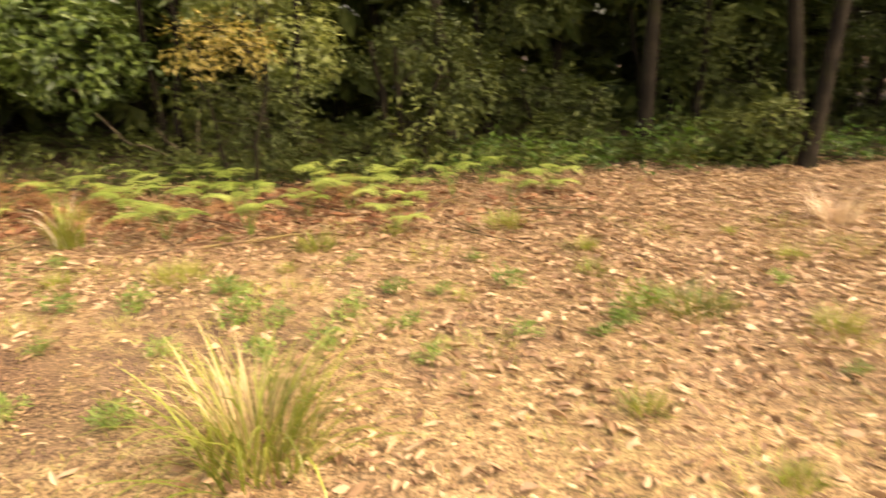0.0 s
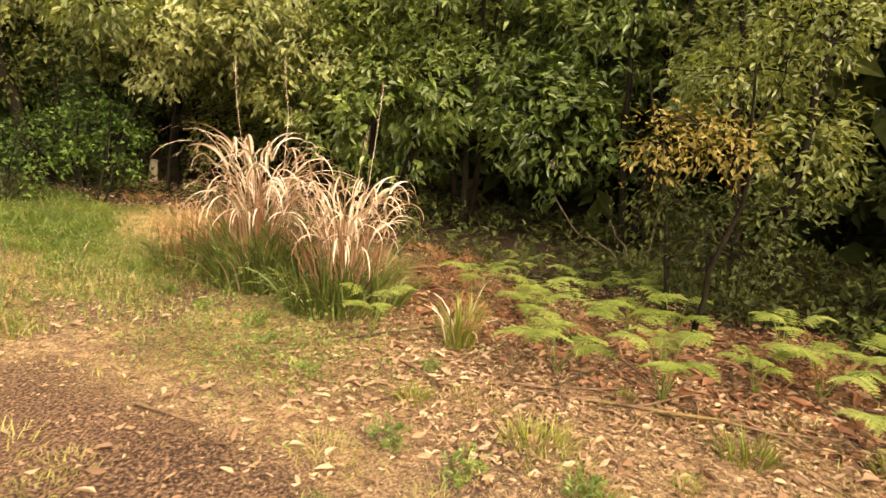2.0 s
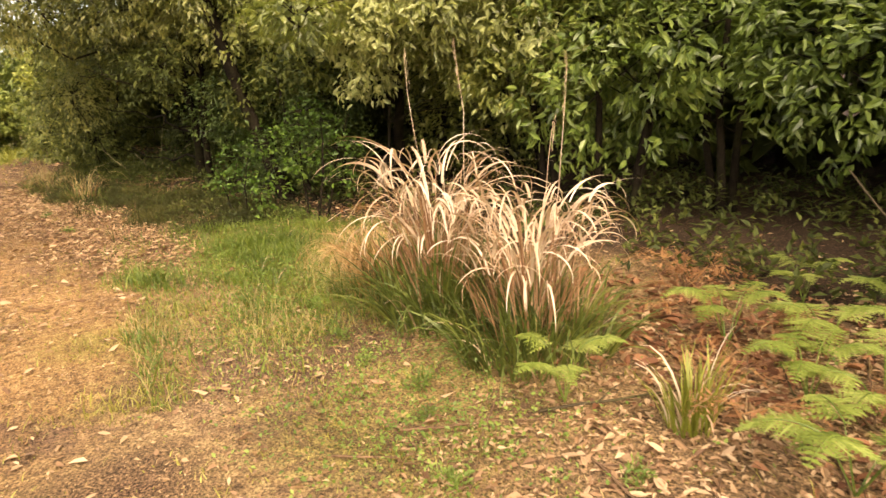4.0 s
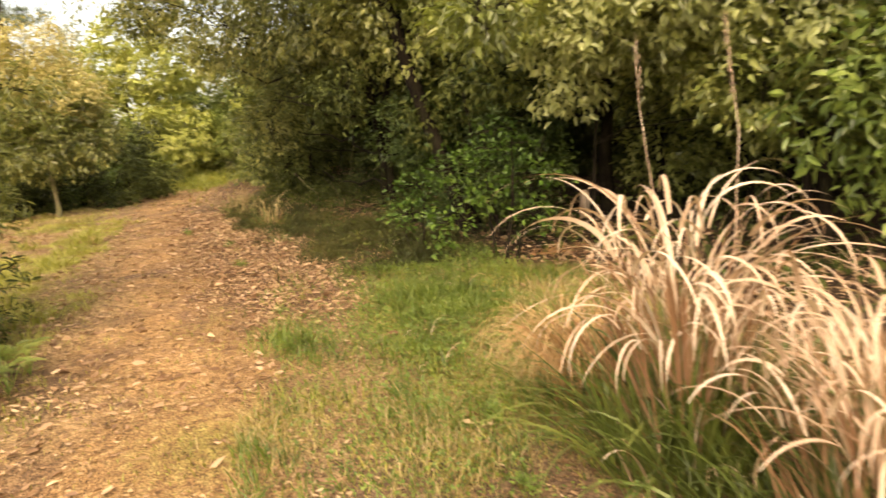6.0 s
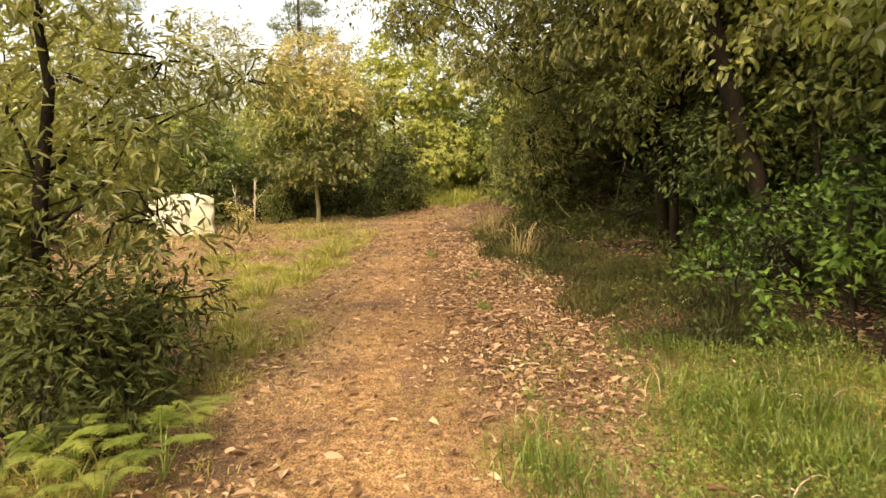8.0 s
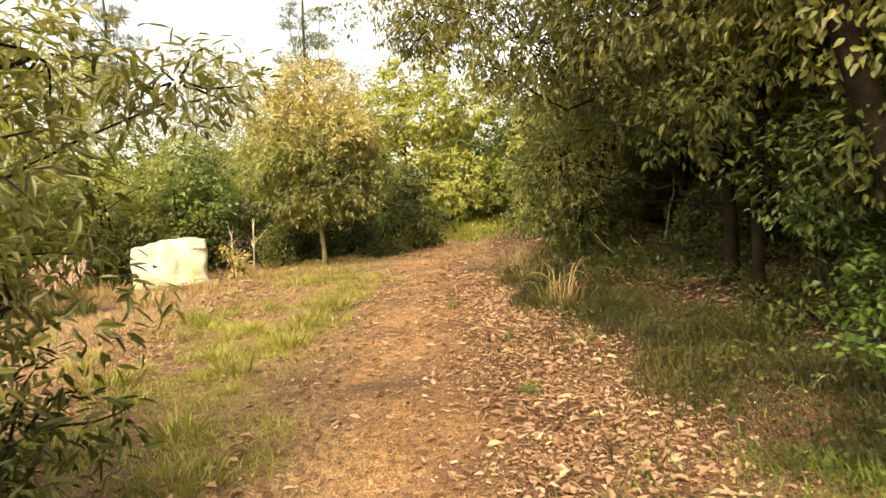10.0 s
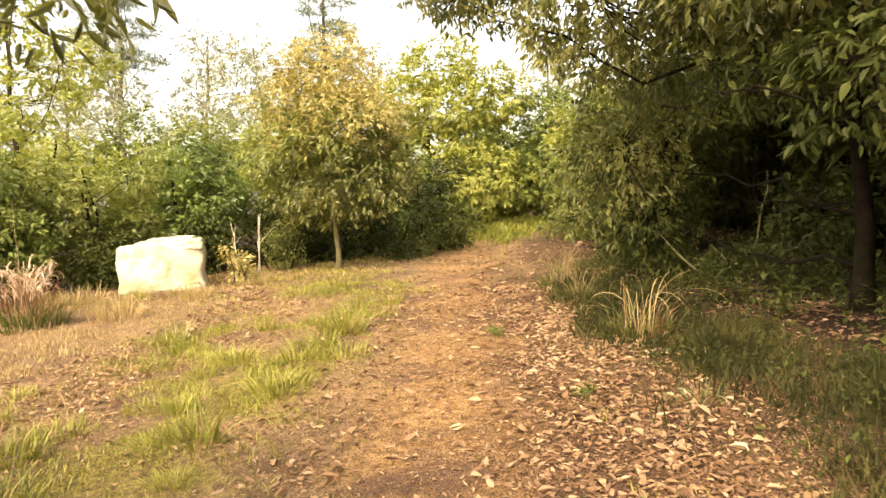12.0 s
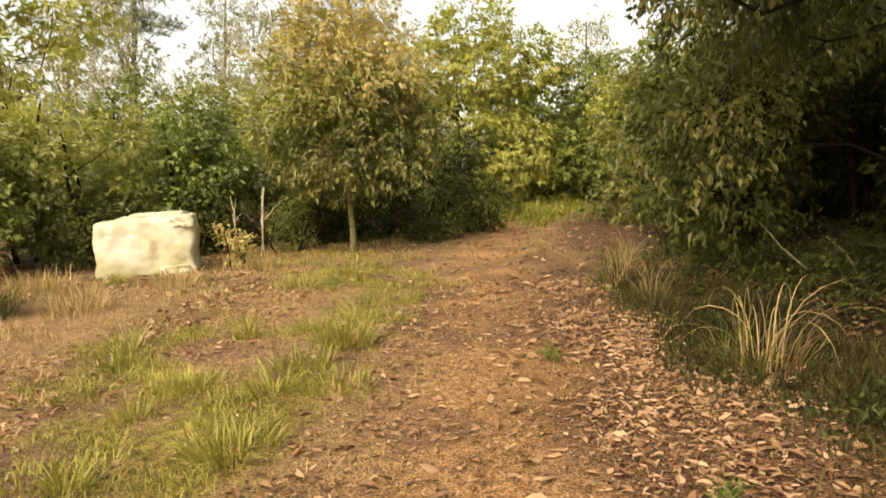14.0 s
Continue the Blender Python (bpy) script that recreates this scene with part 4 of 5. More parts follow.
def tall_grass(x, y, label, crowns, seed, green=240, mound=None, stems=()):
    """A big clump: green foot, reddish culms, bleached arching blades above."""
    r = np.random.RandomState(seed)
    root = tagged(new("tall_grass_clump"), label, "grass")
    root.location = (x, y, gz(x, y))
    for cx, cy, high, wide, count in crowns:
        n_ = int(count * 1.0)
        a, q = r.uniform(0, 6.28, n_), wide * 1.1 * np.sqrt(r.uniform(0, 1, n_))
        roots = np.stack([cx + q * np.cos(a), cy + q * np.sin(a), high * r.uniform(0.08, 0.4, n_)], -1)
        me = mesh_from("culm_mass", *ribbons(r, roots, a, r.uniform(0.0, 0.5, n_), r.uniform(0.0, 1.0, n_), high * r.uniform(0.3, 0.7, n_), 0.009 * r.uniform(0.6, 1.3, n_), 4, 2.0))
        tagged(part("culm_mass", me, M_RUSTSTRAW, root, "reddish dry culms"), kind="stuff")
        n_ = int(count * 0.95)
        a, q = r.uniform(0, 6.28, n_), wide * np.sqrt(r.uniform(0, 1, n_))
        z = high * r.uniform(0.46, 0.94, n_)
        q = q + z * 0.12 * q / wide
        roots = np.stack([cx + q * np.cos(a), cy + q * np.sin(a), z], -1)
        me = mesh_from("bleached_foliage", *ribbons(r, roots, a + r.normal(0, 0.8, n_), r.uniform(0.05, 0.9, n_), r.uniform(1.7, 3.1, n_), high * r.uniform(0.24, 0.52, n_) * (1 + 0.45 * (r.uniform(0, 1, n_) > 0.86)), 0.0165 * r.uniform(0.5, 1.3, n_), 12, 1.2))
        tagged(part("bleached_foliage", me, M_STRAW, root, "bleached arching blades"), kind="stuff")
        for k in range(20):
            az = r.uniform(0, 6.28)
            root_at = np.array([[cx + wide * 0.5 * math.cos(az), cy + wide * 0.5 * math.sin(az), high * r.uniform(0.4, 0.7)]])
            me = mesh_from("arching_blade", *ribbons(r, root_at, np.array([az]), np.array([r.uniform(0.15, 0.5)]), np.array([r.uniform(1.4, 2.1)]), np.array([high * r.uniform(0.5, 0.85)]), np.array([0.018]), 14, 1.2))
            part("arching_blade", me, M_STRAW, root)
        grass_part("green_foliage", r, green, wide * 1.55, M_REED, root, (high * 0.32, high * 0.8), 0.015, (0.0, 0.8), (0.4, 2.3), 7, 2.0, (cx, cy))
        grass_part("low_straw", r, 26, wide * 1.4, M_STRAW, root, (high * 0.3, high * 0.6), 0.013, (0.2, 0.7), (1.0, 2.4), 9, 2.0, (cx, cy))
    if mound:
        grass_part("rusty_skirt", r, 420, mound[2], M_PALE_RUST, root, (0.62, 1.0), 0.006, (0.0, 0.2), (2.6, 4.4), 12, 2.4, mound[:2])
        grass_part("green_foliage", r, 170, mound[2] * 1.5, M_REED, root, (0.3, 0.55), 0.012, (0.0, 0.7), (0.3, 2.0), 7, 2.0, mound[:2])
    for foot, tip, plume in stems:
        flower_stem(r, root, foot, tip, plume)
    return root


tall_grass(-4.35, 4.92, "large clump of bleached arching grass with a green foot", [(-0.4, -0.05, 1.14, 0.23, 150), (0.44, 0.08, 0.9, 0.28, 165)], 401, 460, (-1.26, -0.11, 0.2),
           [((-0.4, 0.1), (-0.52, 0.25, 1.82), 0.35), ((-0.5, 0.15), (-1.1, 0.2, 1.8), 0.3), ((0.45, 0.2), (0.55, 0.3, 1.62), 0.3), ((0.3, 0.2), (0.38, 0.35, 1.3), 0.2)])
tall_grass(-16.8, -4.75, "bleached grass clump at the clearing's edge", [(0, 0, 0.85, 0.32, 170)], 402, 200, None, [((0.1, 0), (0.15, 0.1, 1.75), 0.3)])


def tussock(name, label, seed, parts_):
    r = np.random.RandomState(seed)
    root = tagged(new(name), label, "grass")
    for kind_, mat, count, spread, length, width, lean, bend in parts_:
        grass_part(kind_, r, count, spread, mat, root, length, width, lean, bend, 9 if bend[1] > 2.5 else 6, 1.7 if bend[1] > 2.5 else 2.2)
    return root


def place(ob, x, y, turn=0, size=1.0):
    ob.matrix_basis = pose(x, y, gz(x, y), 0, 0, turn) @ Matrix.Scale(size, 4)
    return ob


def repeat(ob, spots, seed, lo=0.75, hi=1.25):
    """The first spot takes the thing itself, the others copies of it."""
    r = np.random.RandomState(seed)
    for k, (x, y) in enumerate(spots):
        m = pose(x, y, gz(x, y), 0, 0, r.uniform(0, 360)) @ Matrix.Scale(r.uniform(lo, hi), 4)
        if k:
            copy_thing(ob, m)
    first = spots[0]
    place(ob, *first, r.uniform(0, 360), 1.0)


place(tussock("grass_tussock", "straw and grey-green tussock of coarse grass", 410, [("green_foliage", M_GRASS, 170, 0.16, (0.25, 0.52), 0.008, (0.1, 0.9), (0.6, 2.3)), ("straw_foliage", M_PALE_DRY, 90, 0.1, (0.28, 0.5), 0.005, (0.0, 0.7), (0.3, 2.0))]), -0.68, 2.12, 0, 1.2)
place(tussock("grass_tussock", "green and straw tussock beside the ferns", 411, [("green_foliage", M_GRASS, 90, 0.1, (0.25, 0.45), 0.01, (0.0, 0.5), (0.2, 1.2)), ("straw_foliage", M_STRAW, 16, 0.1, (0.35, 0.6), 0.012, (0.2, 0.8), (0.8, 2.2))]), -2.78, 5.0)
place(tussock("grass_tussock", "pale straw tussock on the leafy ground", 412, [("straw_foliage", M_STRAW, 120, 0.14, (0.18, 0.4), 0.007, (0.1, 0.9), (0.2, 1.3))]), 3.0, 5.15)
dark_tuft = tagged(tussock("grass_tuft", "dark green tuft of grass among fallen leaves", 413, [("green_foliage", M_GRASS, 120, 0.12, (0.1, 0.24), 0.007, (0.1, 0.9), (0.2, 1.2))]), group="green tufts in the clearing")
repeat(dark_tuft, [(-0.9, 4.75), (-1.01, 4.27), (-1.23, 3.88), (0.53, 5.3), (0.97, 4.54), (-1.62, 5.0), (-2.0, 2.33), (0.1, 3.62), (0.75, 2.35), (1.9, 3.1), (1.55, 2.0), (2.6, 3.6), (0.9, 4.0), (2.1, 4.9), (1.11, 1.9), (-0.37, 5.1), (2.2, 4.2), (-2.4, 4.1)], 420, 0.4, 0.8)


place(tussock("grass_tuft", "bright yellow-green tuft of fine grass", 414, [("green_foliage", M_GRASS, 170, 0.14, (0.08, 0.2), 0.006, (0.1, 1.0), (0.2, 1.2)), ("pale_foliage", M_MOSSY, 60, 0.16, (0.08, 0.18), 0.006, (0.1, 1.0), (0.2, 1.2))]), -1.67, 4.12)
place(tussock("grass_tuft", "dense green tuft with dry blades", 415, [("green_foliage", M_GRASS, 150, 0.13, (0.1, 0.24), 0.007, (0.1, 1.0), (0.2, 1.2)), ("brown_foliage", M_RUSTSTRAW, 40, 0.15, (0.1, 0.2), 0.006, (0.2, 1.0), (0.2, 1.2))]), 0.5, 5.25)
place(tussock("grass_tuft", "broad green tuft in fallen leaves", 416, [("green_foliage", M_REED, 170, 0.16, (0.1, 0.22), 0.007, (0.1, 1.0), (0.2, 1.2)), ("pale_foliage", M_MOSSY, 90, 0.22, (0.06, 0.16), 0.006, (0.1, 1.0), (0.2, 1.2))]), 1.3, 3.4)


pale_tuft = tagged(tussock("grass_tuft", "thin pale yellow-green tuft of fine grass", 417, [("green_foliage", M_TUFT, 90, 0.15, (0.05, 0.13), 0.004, (0.1, 1.1), (0.2, 1.3)), ("pale_foliage", M_PALE_DRY, 40, 0.17, (0.05, 0.12), 0.004, (0.2, 1.1), (0.2, 1.3))]), group="pale tufts in the clearing")
rng = random.Random(78)
repeat(pale_tuft, [(rng.uniform(-3.4, 3.2), rng.uniform(1.9, 5.4)) for _ in range(34)], 421, 0.6, 1.3)


def weed(seed, label):
    r = np.random.RandomState(seed)
    root = tagged(new("weed_plant"), label, "weed", "small weeds in the clearing")
    for k in range(5):
        a = r.uniform(0, 6.28)
        pts, rad = limb(r, (0, 0, -0.02), (0.05 * math.cos(a), 0.05 * math.sin(a), r.uniform(0.05, 0.13)), 0.004, 0.002, 4)
        part("stem", mesh_from("stem", *tube(pts, rad, 4)), M_WEED, root)
    n_ = 30
    c_ = r.normal(0, 1, (n_, 3)) * [0.055, 0.055, 0.03] + [0, 0, 0.075]
    tagged(part("leaf_mass", mesh_from("leaf_mass", *sprays(r, np.clip(c_, [-1, -1, 0.01], [1, 1, 1]), unit(c_), 6, 0.045, 0.014, 0.0, 0.8, 0.015)), M_WEED, root), kind="stuff")
    return root


repeat(weed(430, "small bright-green leafy weed among fallen leaves"), [(-1.06, 3.41), (-0.49, 3.41), (-0.56, 3.03), (-0.85, 3.34), (-1.33, 3.0), (-0.84, 2.92), (-1.75, 2.43), (-1.27, 2.34), (-1.77, 2.28), (0.39, 3.1), (0.87, 3.19), (0.75, 3.05), (0.38, 3.82), (-0.19, 3.21), (-0.02, 3.71), (-0.29, 3.78), (-1.7, 3.62), (-0.07, 2.82), (-2.13, 3.63), (0.88, 3.22), (-1.27, 3.85), (-2.6, 4.5), (-3.6, 4.1), (-4.4, 4.15), (-5.6, 4.3)], 431, 0.45, 0.8)
repeat(weed(432, "low pale-green weed in thin grass"), [(1.0, 3.3), (1.7, 2.6), (-0.6, 4.4), (-1.9, 3.0), (-3.0, 3.9), (-3.9, 4.25), (-4.9, 4.2), (1.9, 3.7), (0.2, 4.3), (-6.1, 3.9), (-8.6, 3.3), (-13.0, 2.7), (-11.2, 2.9), (-15.2, 1.9)], 433, 0.4, 0.8)
VERGE = [(-14.5, -0.6), (-14.35, 0.1), (-14.5, 0.47), (-14.95, 0.07), (-16.6, 0.02), (-15.9, 0.06), (-18.7, -1.45), (-21.4, -3.3), (-14.2, -1.22), (-13.9, -0.61), (-12.9, -0.3), (-13.0, -0.6), (-17.5, 0.26), (-15.9, -0.84), (-16.5, 0.34), (-16.2, -0.3), (-12.2, 0.2), (-11.4, -0.5), (-11.9, -0.9), (-10.6, 0.5), (-20.9, -2.9), (-13.4, 0.3), (-12.6, -1.6), (-19.6, -4.0), (-19.3, -4.7), (-10.2, -0.2), (-9.8, 0.9), (-13.3, -1.9), (-14.9, -1.4), (-12.4, -0.9), (-11.6, 0.4)]
for k, (count, spread, reach) in enumerate([(110, 0.2, 0.26), (70, 0.14, 0.32), (150, 0.28, 0.2)]):
    tuft = tagged(tussock("grass_tuft", "yellow-green tuft of grass on the verge", 440 + 20 * k, [("green_foliage", M_TUFT, count, spread, (0.08, reach), 0.01, (0.1, 1.1), (0.2, 1.4)), ("pale_foliage", M_MOSSY, count // 2, spread, (0.06, reach), 0.009, (0.1, 1.1), (0.3, 1.5))]), group="grass tufts on the verge")
    repeat(tuft, VERGE[k::3], 441 + k, 0.55, 1.3)
place(tussock("grass_tuft", "dark-hearted tuft of coarse grass by the trail", 442, [("green_foliage", M_GRASS, 130, 0.18, (0.2, 0.42), 0.012, (0.1, 1.0), (0.3, 1.5)), ("brown_foliage", M_RUSTSTRAW, 50, 0.12, (0.15, 0.3), 0.01, (0.1, 0.8), (0.3, 1.4))]), -15.6, 0.2)
place(tussock("grass_tuft", "straw-streaked tuft of coarse grass", 443, [("green_foliage", M_GRASS, 90, 0.16, (0.15, 0.32), 0.011, (0.2, 1.0), (0.3, 1.5)), ("straw_foliage", M_STRAW, 30, 0.14, (0.2, 0.36), 0.009, (0.2, 1.0), (0.5, 1.8))]), -15.45, -1.75)
wisp = tagged(tussock("dry_grass_clump", "clump of dry arching grass in the shade of the trees", 444, [("straw_foliage", M_PALE_DRY, 30, 0.2, (0.75, 1.25), 0.009, (0.0, 0.4), (2.3, 3.6)), ("brown_foliage", M_RUSTSTRAW, 60, 0.28, (0.25, 0.6), 0.006, (0.0, 0.9), (0.5, 1.8)), ("green_foliage", M_REED, 130, 0.38, (0.18, 0.42), 0.012, (0.1, 0.8), (0.4, 1.7))]), group="dry clumps by the trail")
repeat(wisp, [(-14.95, 3.3), (-17.4, 2.85), (-18.6, 2.6), (-20.2, 2.8)], 445, 0.65, 0.95)
small_wisp = tagged(tussock("dry_grass_wisp", "few bent straws of dry grass", 446, [("straw_foliage", M_STRAW, 5, 0.06, (0.25, 0.5), 0.007, (0.1, 0.7), (2.2, 3.4)), ("green_foliage", M_REED, 25, 0.12, (0.12, 0.3), 0.009, (0.1, 0.8), (0.4, 1.7))]), group="dry wisps by the trail")
repeat(small_wisp, [(-12.85, 3.45), (-13.6, 4.2), (-10.9, 4.7), (-10.4, 4.95), (-12.0, 4.4), (-7.2, 4.3), (-8.3, 4.9), (-6.4, 4.2), (-13.9, 3.7)], 447, 0.7, 1.1)
heath = tagged(tussock("dry_grass_clump", "low pale brown dry grass by the bale", 448, [("brown_foliage", M_PALE_DRY, 200, 0.45, (0.15, 0.45), 0.012, (0.0, 0.6), (0.1, 1.2))]), group="pale dry grass")
repeat(heath, [(-18.6, -5.3), (-18.2, -4.3), (-19.0, -3.4), (-17.6, -5.2), (-18.9, -5.9), (-20.6, -2.9), (-17.2, -3.6), (-19.5, 3.4), (-20.6, 3.0)], 449, 0.5, 0.9)


# ---- ferns ----
def fern(seed, label, fronds, length, stalk, material, group):
    """A bracken plant: each frond a stalk with paired, toothed leaflets."""
    r = np.random.RandomState(seed)
    root = tagged(new("fern"), label, "fern", group)
    for k in range(fronds):
        az = k * 6.28 / fronds + r.uniform(-0.5, 0.5)
        hd, sd = np.array([math.cos(az), math.sin(az), 0]), np.array([-math.sin(az), math.cos(az), 0])
        size, rise = length * r.uniform(0.75, 1.15), stalk * r.uniform(0.7, 1.2)
        s_ = np.linspace(0, 1, 9)[:, None]
        base = hd * 0.1 * s_ + np.array([0, 0, 1.0]) * rise * s_
        ang = np.linspace(0.7, -0.55, 9)[:, None] + r.uniform(-0.2, 0.2)
        blade = base[-1] + np.cumsum(hd * np.cos(ang) * size / 9 + np.array([0, 0, 1.0]) * np.sin(ang) * size / 9, 0)
        spine = np.concatenate([base, blade])
        frond = part("frond", mesh_from("frond", *tube(spine, np.linspace(0.005, 0.002, 18), 4)), M_TWIG if material is M_FERN_RUST else M_WEED, root)
        pos, way, upv, lng = [], [], [], []
        for q in np.linspace(0.0, 0.97, 12):
            f = q * 8
            i0 = min(int(f), 7)
            c_ = blade[i0] + (blade[i0 + 1] - blade[i0]) * (f - i0)
            reach = size * (0.5 * (1 - q) ** 0.9 + 0.025)
            for sg in (-1, 1):
                d = unit(sd * sg + hd * 0.35 + np.array([0, 0, -0.16]) + r.normal(0, 0.07, 3))
                crossd = unit(np.cross(d, [0, 0, 1.0]))
                for e in np.linspace(0.06, 0.94, 6):
                    for s2 in (-1, 1):
                        pos.append(c_ + d * reach * e), lng.append(reach * 0.25 * (1.1 - e) + 0.009)
                        way.append(unit(crossd * s2 + d * 0.75 + [0, 0, -0.1])), upv.append([0, 0, 1.0])
                pos.append(c_), way.append(d), upv.append([0, 0, 1.0]), lng.append(reach * 1.04)
        if material is M_FERN_RUST:
            keep = r.uniform(0, 1, len(lng)) < 0.5
            pos, way, upv, lng = np.array(pos)[keep] + r.normal(0, 0.012, (keep.sum(), 3)), unit(np.array(way)[keep] + r.normal(0, 0.4, (keep.sum(), 3))), np.array(upv)[keep], np.array(lng)[keep]
        lng = np.array(lng)
        wid = np.where(lng > size * 0.2, lng * 0.1, lng * 0.4)
        leaflet = part("leaflet_mass", mesh_from("leaflet_mass", *leaves(np.array(pos), np.array(way), np.array(upv), lng, wid, 0.1)), material, frond)
        tagged(leaflet, kind="stuff")
    return root


FERN_SPOTS = [(-3.25, 5.84), (-2.89, 6.17), (-2.6, 5.58), (-2.06, 5.01), (-1.45, 5.1), (-2.12, 6.18), (-3.48, 6.9), (-2.9, 6.95), (-1.7, 5.75), (-1.92, 6.55), (-1.16, 6.5), (-0.3, 5.95), (0.62, 5.97), (-0.74, 6.4), (-2.35, 6.85), (-0.5, 6.9), (0.4, 6.9), (1.0, 6.3), (-1.1, 5.65), (-2.3, 5.65), (0.1, 6.35), (-0.8, 5.9)]
fern_a = fern(500, "yellow-green bracken fern over brown leaves", 5, 0.32, 0.3, M_FERN, "bracken at the wood's edge")
fern_b = fern(501, "low spreading yellow-green bracken fern", 5, 0.35, 0.24, M_FERN, "bracken at the wood's edge")
repeat(fern_a, FERN_SPOTS[::2] + [(-3.3, 4.72)], 510, 0.7, 1.05)
repeat(fern_b, FERN_SPOTS[1::2] + [(-0.35, 5.2), (1.1, 6.6)], 511, 0.7, 1.05)
repeat(fern(503, "small green fern in the leaning tree's shade", 6, 0.25, 0.27, M_FERN_SHADE, "ferns under the leaning tree"), [(-7.35, 1.05), (-6.75, 0.75), (-7.0, 1.15), (-7.6, 1.3), (-6.9, 0.5), (-6.6, 1.05), (-7.4, 1.5), (-7.2, 0.75), (-7.85, 1.5), (-7.1, 1.35), (-7.5, 0.95), (-6.35, 0.75), (-6.45, 0.4), (-6.75, 0.2), (-7.2, 0.4), (-7.75, 1.15)], 513, 0.6, 0.95)
repeat(fern(502, "withered rust-red bracken on the leafy ground", 4, 0.4, 0.14, M_FERN_RUST, "withered bracken"), [(-2.65, 5.2), (-0.95, 6.45), (-3.6, 6.0), (-3.9, 6.3), (-3.1, 5.8), (-4.2, 6.6), (-4.4, 7.0), (-2.0, 5.6), (-1.0, 6.0), (-8.6, 6.0), (-7.6, 6.2)], 512, 0.7, 1.1)


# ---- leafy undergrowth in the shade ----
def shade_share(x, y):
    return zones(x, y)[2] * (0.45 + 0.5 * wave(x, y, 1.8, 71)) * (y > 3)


def herb_share(x, y):
    near_clump = 0.85 * np.exp(-(((x + 4.4) / 1.9) ** 2 + ((y - 4.15) / 0.65) ** 2))
    return (zones(x, y)[1] * (y > 3.2) + near_clump) * (0.4 + 0.6 * wave(x, y, 2.5, 72))


def undergrowth(name, label, material, count, share_of, box, high, leaf, per, seed):
    r = np.random.RandomState(seed)
    p_ = scatter(r, count, share_of, *box)
    p_[:, 2] += r.uniform(0.02, high, len(p_)) * (0.6 + 0.5 * wave(p_[:, 0], p_[:, 1], 2.4, seed))
    o_ = np.tile([0, 0, 0.6], (len(p_), 1))
    tagged(part(name, mesh_from(name, *sprays(r, p_, o_, per, *leaf, 0.1, 0.8, 0.07)), material), label, "undergrowth", kind="stuff")


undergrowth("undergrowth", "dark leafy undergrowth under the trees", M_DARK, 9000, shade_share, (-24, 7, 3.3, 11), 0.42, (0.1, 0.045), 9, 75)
undergrowth("ground_herb", "low bright-green herbs in the grass", M_WEED, 10500, herb_share, (-9.2, -2.2, 3.0, 6.3), 0.07, (0.024, 0.016), 8, 76)
undergrowth("edge_herb", "leafy green herbs along the foot of the wood", M_FRESH_SHADE, 1500, shade_share, (-0.8, 5.5, 6.8, 8.3), 0.4, (0.075, 0.035), 9, 80)
# Same herbs as in the open grass, with shade put into the leaf colour
undergrowth("shaded_herb", "low green herbs in the shaded grass, darkened for shade", M_DARK, 5200, herb_share, (-21, -9.2, 2.6, 6.3), 0.12, (0.05, 0.032), 7, 77)
# Added dark leaves stand in for plain shade behind the ferns
undergrowth("undergrowth", "dark leaves added for the black shade at the foot of the wood", M_DARK, 2400, shade_share, (-4.6, 3.4, 6.7, 8.6), 0.34, (0.085, 0.04), 9, 78)
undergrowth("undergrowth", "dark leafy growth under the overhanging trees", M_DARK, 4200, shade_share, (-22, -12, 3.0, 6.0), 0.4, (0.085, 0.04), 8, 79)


# ---- fallen sticks ----
def stick(x, y, turn, length, radius, seed, material=M_TWIG, forks=2):
    r = np.random.RandomState(seed)
    root = tagged(new("fallen_stick"), "dry brown fallen stick on the leaves", "stick")
    pts, rad = limb(r, (-length / 2, 0, radius), (length / 2, 0, radius + 0.02), radius, radius * 0.4, 9, 0.12)
    pts[:, 2] = np.abs(pts[:, 2] - radius) * 0.3 + radius + 0.015
    part("shaft", mesh_from("shaft", *tube(pts, rad, 6, seed), True), material, root)
    for k in range(forks):
        i0 = 3 + 3 * k
        q, w = limb(r, pts[i0], pts[i0] + [0.25 * length, 0.16 * length * (-1) ** k, 0.03], radius * 0.6, radius * 0.2, 5)
        part("side_twig", mesh_from("side_twig", *tube(q, w, 5, seed), True), material, root)
    return place(root, x, y, turn)


for k, (x, y, turn, length, radius) in enumerate([(-1.35, 4.95, 25, 1.5, 0.014), (-2.7, 4.45, -8, 0.75, 0.009), (-1.9, 5.5, -40, 1.2, 0.011), (-2.95, 3.05, 10, 0.45, 0.01), (-1.9, 3.05, 75, 0.3, 0.008), (-2.5, 5.9, -60, 0.9, 0.01), (-0.2, 6.0, 20, 0.8, 0.01), (-9.2, 6.5, 30, 0.9, 0.014), (-8.7, 6.9, 80, 1.1, 0.012), (-10.2, 7.0, 10, 1.3, 0.016), (-13.6, 5.0, 60, 0.9, 0.012), (-15.6, 5.0, 20, 1.2, 0.016), (-3.4, 3.7, 50, 0.3, 0.006), (-17.6, 2.4, 35, 0.8, 0.012)]):
    stick(x, y, turn, length, radius, 600 + k)
rng = random.Random(77)
for k in range(44):
    x = rng.uniform(-3.4, 1.2)
    stick(x, rng.uniform(4.6, 6.9) - 0.25 * abs(x + 1), rng.choice((-50, -35, 20, 80)) + rng.uniform(-25, 25), rng.uniform(0.35, 1.1), rng.uniform(0.005, 0.009), 700 + k, rng.choice((M_TWIG, M_TWIG, M_BARK)), rng.choice((0, 1, 2)))

